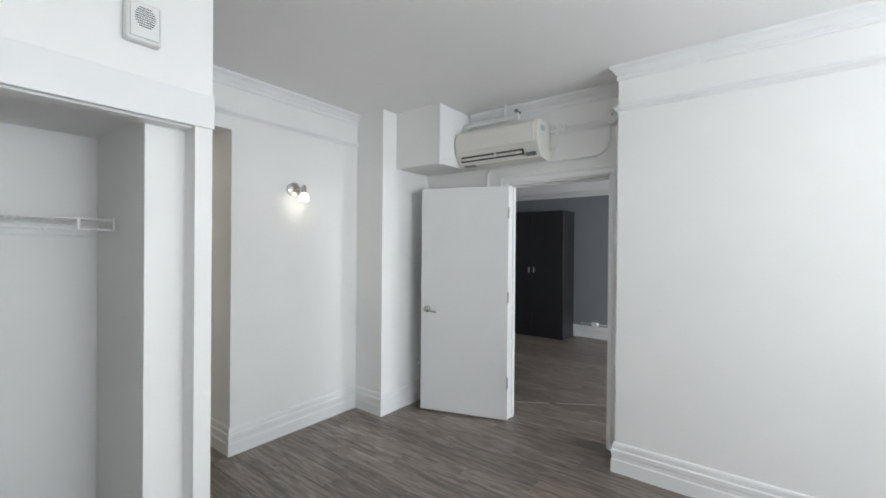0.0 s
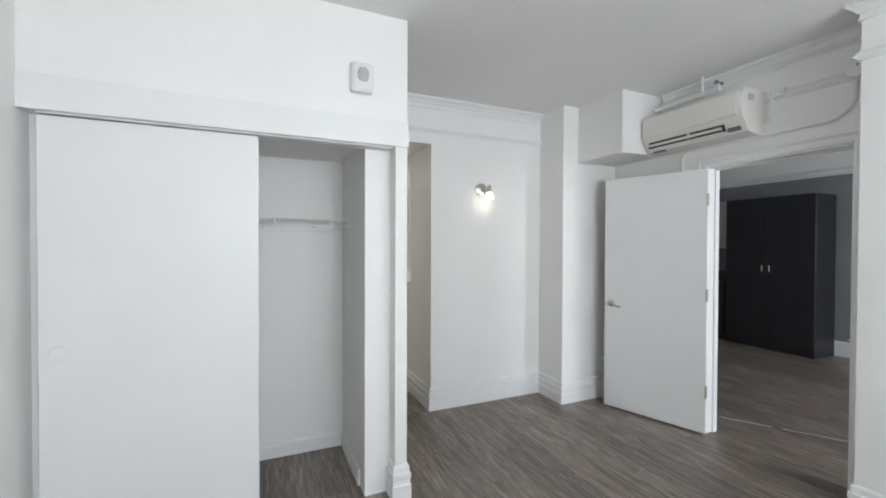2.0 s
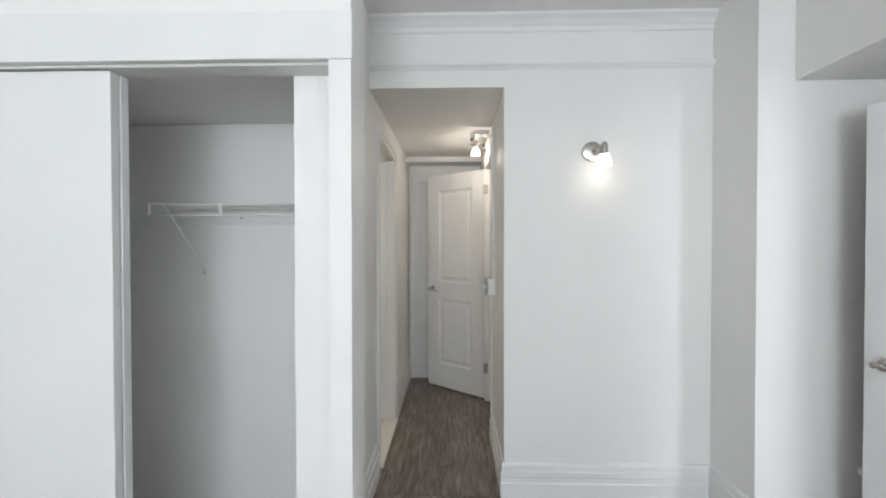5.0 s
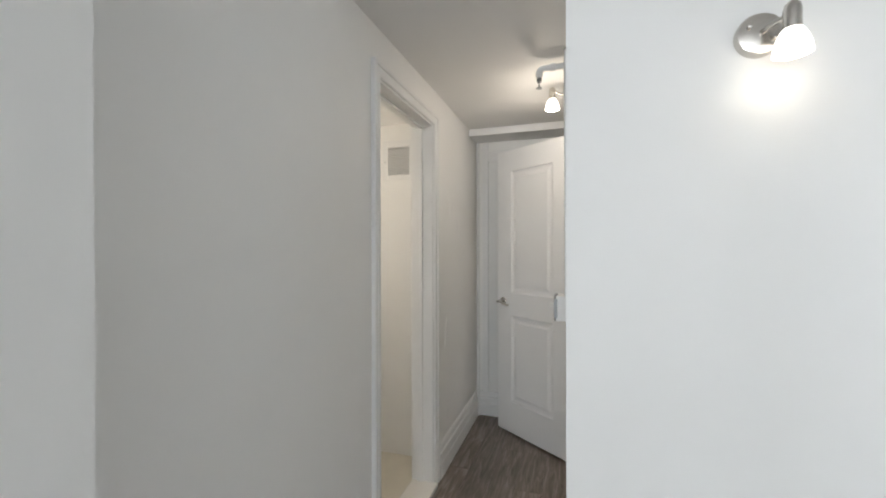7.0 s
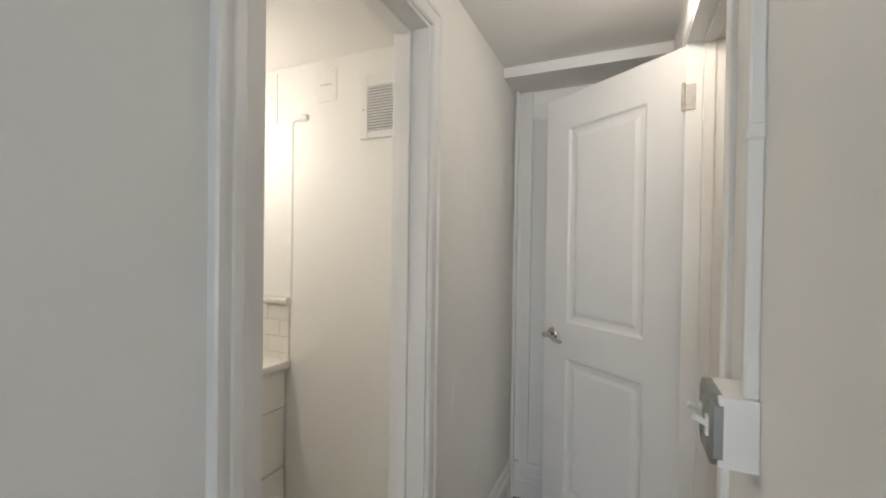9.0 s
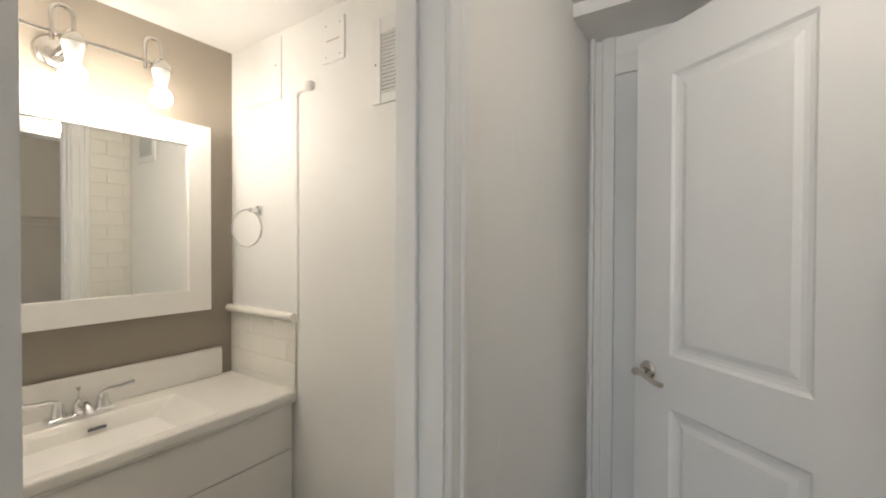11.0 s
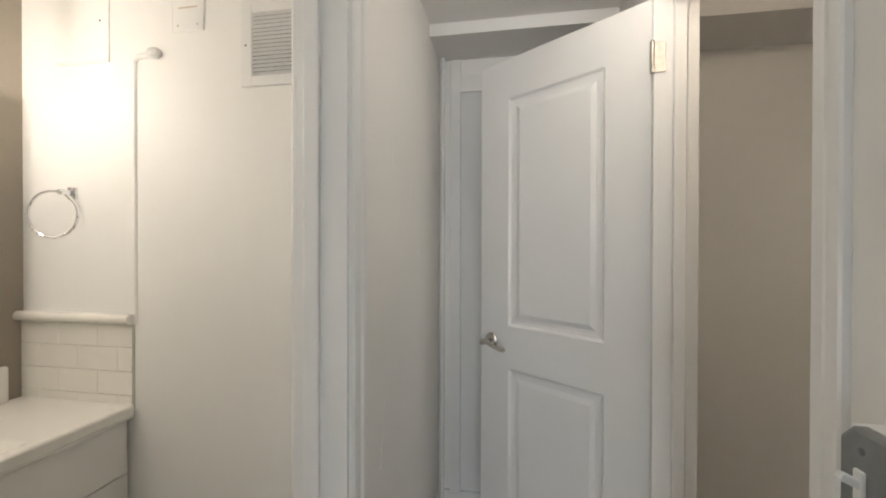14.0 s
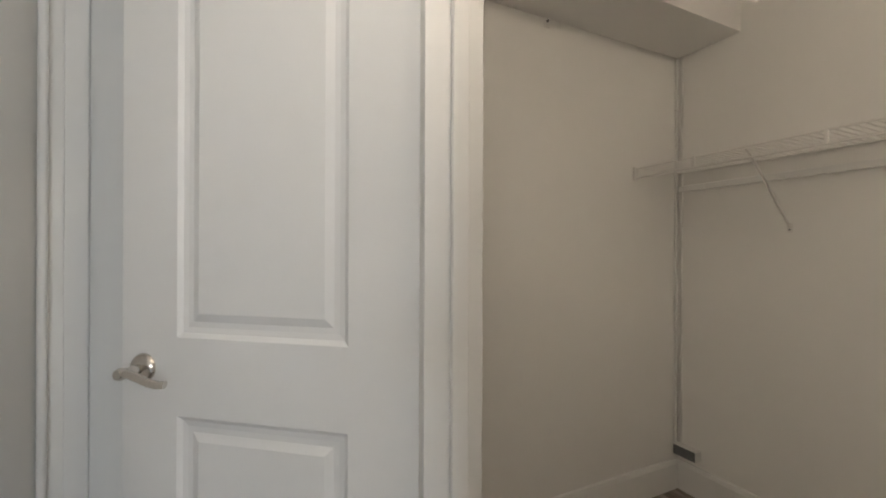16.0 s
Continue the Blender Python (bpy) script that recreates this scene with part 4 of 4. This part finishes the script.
for sg in (-1, 1):
    b = bmesh.new()
    add_lathe(b, [(0, 0.060), (0.009, 0.058), (0.013, 0.050), (0.015, 0.040), (0.018, 0.026), (0.022, 0.012), (0, 0.012)], pose(FX, FY + sg * 0.055, FZ), 22)
    add_tube(b, [(FX, FY + sg * 0.052, FZ + 0.056), (FX + 0.004, FY + sg * 0.075, FZ + 0.066), (FX + 0.010, FY + sg * 0.105, FZ + 0.068), (FX + 0.016, FY + sg * 0.130, FZ + 0.074), (FX + 0.018, FY + sg * 0.138, FZ + 0.076)], 0.0065, 10)
    part("handle", b, CHROME, fc, "", True)

mr = thing("wall_mirror", "rectangular mirror in a wide flat white frame", "mirror")
MX, MY0, MY1, MZ0, MZ1, FW = -1.972, 0.285, 1.117, 1.157, 1.873, 0.082
b = boxes((XBW, MY0, MZ0, MX, MY1, MZ0 + FW), (XBW, MY0, MZ1 - FW, MX, MY1, MZ1), (XBW, MY0, MZ0 + FW, MX, MY0 + FW, MZ1 - FW), (XBW, MY1 - FW, MZ0 + FW, MX, MY1, MZ1 - FW))
part("frame", b, LAMIN, mr)
part("glass", boxes((XBW + 0.004, MY0 + FW - 0.006, MZ0 + FW - 0.006, MX - 0.012, MY1 - FW + 0.006, MZ1 - FW + 0.006)), MIRROR, mr)
lf = thing("vanity_light", "brushed nickel vanity light with bare lit bulbs", "vanity light")
LX, LZ = -1.850, 2.020
part("backplate", add_lathe(bmesh.new(), [(0, 0.022), (0.030, 0.021), (0.048, 0.016), (0.056, 0.008), (0.058, 0), (0, 0)], pose(XBW, 0.675, LZ - 0.012, 0, 90), 32), NICKEL, lf, "", True)
b = add_cyl(bmesh.new(), (LX, 0.40, LZ - 0.012), (LX, 0.90, LZ - 0.012), 0.0055, seg=10)
add_cyl(b, (XBW + 0.01, 0.675, LZ - 0.012), (LX, 0.675, LZ - 0.012), 0.010, seg=12)
part("bar", b, NICKEL, lf, "", True)
for y in (0.443, 0.670, 0.895):
    pts = [(LX, y - 0.045, LZ - 0.035), (LX, y - 0.046, LZ + 0.01)] + arc((LX, y - 0.022, LZ + 0.045), (0, -1, 0), (0, 0, 1), 0.024, 0, 180, 10) + [(LX, y + 0.002, LZ + 0.0)]
    part("arm", add_tube(bmesh.new(), pts, 0.0055, 10), NICKEL, lf, "", True)
    cup = part("socket_cup", add_lathe(bmesh.new(), [(0, 0.032), (0.008, 0.031), (0.018, 0.024), (0.029, 0.008), (0.032, 0.0), (0.032, -0.006), (0, -0.006)], pose(LX, y, LZ - 0.022), 24), NICKEL, lf, "", True)
    part("bulb_neck", add_lathe(bmesh.new(), [(0, 0.0), (0.026, 0.0), (0.025, -0.012), (0.020, -0.034), (0.0165, -0.052), (0.020, -0.064), (0, -0.064)], pose(LX, y, LZ - 0.028), 20), PLASTIC, lf, "white bulb base", True)
    part("bulb", add_lathe(bmesh.new(), [(0.0, -0.062), (0.019, -0.063), (0.026, -0.069), (0.0315, -0.082), (0.0315, -0.095), (0.026, -0.108), (0.015, -0.117), (0, -0.120)], pose(LX, y, LZ - 0.028), 24), BULB_ON, lf, "lit round bulb", True)

tr = thing("towel_ring", "chrome towel ring on the bathroom wall", "towel ring")
b = boxes((-1.838, YBN - 0.010, 1.528, -1.806, YBN, 1.568), bevel=0.003, seg=2)
add_box(b, -1.832, YBN - 0.045, 1.540, -1.814, YBN - 0.008, 1.558, 0.004, 2)
part("mount", b, CHROME, tr, "", True)
part("ring", add_tube(bmesh.new(), [p for p in arc((-1.850, YBN - 0.042, 1.478), (0.90, 0.30, 0), (0, 0, 1), 0.074, 0, 351, 39)], 0.0042, 10, closed=True), CHROME, tr, "", True)
vg = thing("vent_grille", "cream painted metal vent grille with horizontal slats", "vent")
VA, VB, VC, VD = -1.212, -0.985, 1.853, 2.118
part("frame", boxes((VA, YBN - 0.008, VC, -1.176, YBN, VD), (-1.020, YBN - 0.008, VC, VB, YBN, VD), (-1.176, YBN - 0.008, VC, -1.020, YBN, 1.884), (-1.176, YBN - 0.008, 2.070, -1.020, YBN, VD), bevel=0.0015), TRIM, vg)
# flat dark grey sheet; its colour stands for the shade behind the slats
part("backing", boxes((-1.180, YBN - 0.0016, 1.880, -1.016, YBN - 0.0004, 2.074)), GREYCON, vg, "grey sheet painting the duct's shade behind the slats")
for i in range(16):
    b = bmesh.new()
    add_box(b, -1.176, -0.0045, -0.0006, -1.020, 0.0045, 0.0006)
    s = part("slat", b, TRIM, vg)
    s.matrix_local = pose(0, YBN - 0.005, 1.890 + i * 0.0117, -42)
part("screw", add_cyl(bmesh.new(), (-1.195, YBN - 0.010, 1.975), (-1.195, YBN - 0.007, 1.975), 0.003, seg=8), GREYCON, vg)
bp = thing("blank_plate", "painted-over wall box cover near the ceiling", "cover plate")
part("box", boxes((-1.450, YBN - 0.005, 2.036, -1.338, YBN, 2.182), bevel=0.003), WALL, bp)
part("slot_bar", boxes((-1.426, YBN - 0.0062, 2.108, -1.362, YBN - 0.0045, 2.112)), material("faint_bar", (0.62, 0.52, 0.44), 0.6), bp)
for x in (-1.428, -1.360):
    for z in (2.056, 2.162):
        part("screw", add_cyl(bmesh.new(), (x, YBN - 0.0065, z), (x, YBN - 0.0045, z), 0.0018, seg=8), GREYCON, bp)
ah = thing("access_hatch", "painted-over access panel in the bathroom wall", "access panel")
part("panel", boxes((-1.895, YBN - 0.003, 1.975, -1.690, YBN, 2.198), bevel=0.0015), WALL, ah)
part("frame", boxes((-1.690, YBN - 0.005, 1.965, -1.682, YBN, 2.205), (-1.900, YBN - 0.004, 1.966, -1.690, YBN, 1.9735), bevel=0.001), WALL, ah)
part("catch", add_cyl(bmesh.new(), (-1.716, YBN - 0.005, 2.10), (-1.716, YBN - 0.002, 2.10), 0.003, seg=8), GREYCON, ah)
pt = thing("wall_pipe", "painted pipe running up the bathroom wall to an elbow", "pipe")
b = add_tube(bmesh.new(), [(-1.590, YBN + 0.003, 1.13), (-1.590, YBN + 0.003, 1.955)] + arc((-1.570, YBN + 0.001, 1.955), (-1, 0, 0), (0, 0, 1), 0.020, 0, 90, 5) + [(-1.515, YBN - 0.002, 1.977)], 0.0095, 10)
add_lathe(b, [(0, 0.02), (0.012, 0.018), (0.017, 0.008), (0.017, -0.008), (0.012, -0.018), (0, -0.02)], pose(-1.512, YBN - 0.008, 1.978, 0, 90), 14)
part("pipe", b, WALL, pt, "", True)
rl = thing("dado_rail", "rounded cream tile rail over the wainscot", "tile rail")
part("rail", add_tube(bmesh.new(), [(XBW, YBN - 0.014, 1.146), (-1.592, YBN - 0.014, 1.146)], 0.017, 14), TILE, rl, "", True)


def tiles(parent, origin, u, n, w, z0, z1, tw, th, half=True):
    """Tiles in running bond on a wall: u along it, n out of it."""
    o, u, n = Vector(origin), Vector(u), Vector(n)
    made = {}
    r = 0
    z = z1
    while z > z0 + 0.01:
        lo = max(z - th, z0)
        x = -(tw / 2 if (r % 2 and half) else 0)
        while x < w - 0.004:
            a, b = max(0, x), min(w, x + tw)
            if b - a > 0.006:
                k = (round(b - a, 4), round(z - lo, 4))
                if k not in made:
                    made[k] = bm_mesh("tile", boxes((0.0008, 0, 0.0008, k[0] - 0.0008, 0.006, k[1] - 0.0008), bevel=0.0012), TILE)
                ob = new("tile", made[k])
                ob.parent = parent
                mm = Matrix((u.to_4d(), n.to_4d(), Vector((0, 0, 1)).to_4d(), (0, 0, 0, 1))).transposed()
                for q in range(3):
                    mm[3][q] = 0
                p = o + u * a
                mm.translation = (p.x, p.y, lo)
                mm[3][3] = 1
                ob.matrix_local = mm
            x += tw
        z -= th
        r += 1


def bm_mesh(name, bm, mat):
    me = bpy.data.meshes.new(name)
    bm.to_mesh(me)
    bm.free()
    me.materials.append(mat)
    return me


wn = structure("wall_tile_bath_north", boxes((XBW, YBN - 0.003, 0.86, -1.592, YBN, 1.135)), GROUT, "cream subway tile wainscot beside the vanity")
tiles(wn, (XBW, YBN - 0.002, 0), (1, 0, 0), (0, -1, 0), 0.436, 0.862, 1.132, 0.152, 0.0765)
we = structure("wall_tile_bath_east", boxes((-0.888, 1.045, 0.02, -0.885, YBN, 2.06)), GROUT, "cream subway tile wall inside the bathroom door")
tiles(we, (-0.887, 1.046, 0), (0, 1, 0), (-1, 0, 0), YBN - 1.048, 0.03, 2.05, 0.152, 0.0765)
casing("door_frame_bath_inner", (-0.885, BY0, 0), (0, 1, 0), (-1, 0, 0), BY1 - BY0, BZ, "white bathroom door frame, inner side", 0.0)

# ---- walk-in closet ----
cr = thing("raceway", "thin white cable raceway in the walk-in closet corner", "raceway", "surface raceways")
part("channel", boxes((XCE - 0.030, YCN - 0.012, 0.24, XCE - 0.014, YCN, 2.262), bevel=0.002), PLASTIC, cr)
part("second_channel", boxes((XCE - 0.009, YCN - 0.030, 0.24, XCE, YCN - 0.018, 2.262), bevel=0.002), PLASTIC, cr)
for z in (0.73, 1.985):
    part("clip", boxes((XCE - 0.033, YCN - 0.015, z, XCE - 0.011, YCN, z + 0.012), bevel=0.002), PLASTIC, cr)
cj = thing("junction_box", "white surface box with a grey end low in the closet corner", "junction box")
part("box", boxes((XCE - 0.045, YCN - 0.13, 0.190, XCE, YCN - 0.01, 0.244), bevel=0.003), PLASTIC, cj)
part("end_plate", boxes((XCE - 0.050, YCN - 0.126, 0.194, XCE - 0.045, YCN - 0.014, 0.240)), GREYCON, cj, "grey face plate")
sk = thing("wall_hook", "small grey screw in a painted bracket under the soffit", "screw")
b = boxes((0.875, YCN - 0.012, 2.225, 0.905, YCN, 2.268), bevel=0.003)
part("bracket", b, WALL, sk)
part("screw", add_cyl(bmesh.new(), (0.884, YCN - 0.02, 2.248), (0.884, YCN - 0.012, 2.248), 0.005, seg=8), GREYCON, sk)

# added fill: an unseen bulb that only lifts the walk-in closet's brightness
cl = thing("closet_fill_lamp", "unseen added lampholder and bulb brightening the walk-in closet", "ceiling lamp")
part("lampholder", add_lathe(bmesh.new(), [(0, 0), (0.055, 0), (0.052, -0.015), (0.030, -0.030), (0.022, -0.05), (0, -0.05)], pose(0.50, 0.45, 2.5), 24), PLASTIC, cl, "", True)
part("bulb", add_lathe(bmesh.new(), [(0, -0.048), (0.014, -0.05), (0.026, -0.07), (0.030, -0.09), (0.024, -0.112), (0, -0.122)], pose(0.50, 0.45, 2.5), 20), material("closet_fill_glow", (0.95, 0.9, 0.8), 0.3, var=0, emit=((1.0, 0.83, 0.65), 175.0)), cl, "added warm fill bulb", True)

# ---- floor planks ----
PW, PL = 0.152, 1.22


def planks(x0, y0, x1, y1, cut):
    made = {}
    rnd = random.Random(5)
    i = 0
    x = x0
    while x < x1 - 0.01:
        w = min(PW, x1 - x)
        y = y0 - cut * ((i * 0.37) % 1.0) * PL
        while y < y1 - 0.01:
            a, b = max(y, y0), min(y + PL, y1)
            if b - a > 0.02:
                key = (round(w, 3), round(b - a, 3))
                if key not in made:
                    bm = boxes((0.0007, 0.0007, -0.006, w - 0.0007, b - a - 0.0007, 0.0), bevel=0.0012)
                    made[key] = bm_mesh("plank", bm, PLANK)
                ob = new("plank", made[key])
                ob.parent = floor
                ob.location = (x, a, 0)
            y += PL
        x += PW
        i += 1


planks(XWW, -4.6, 1.91, 0.0, 1)
planks(-0.765, 0.0, 0.12, 2.2, 1)
planks(0.12, 0.3, XCE, YCN, 1)
planks(1.91, -3.2, 5.60, 1.6, 1)
rest = boxes((XWW, YS, -0.006, 1.91, -4.6, 0.0), (1.91, YS, -0.006, 5.60, -3.2, 0.0), (1.91, 1.6, -0.006, 5.60, 3.2, 0.0))
tagged(part("plank_rest", rest, PLANK, floor), kind="stuff")
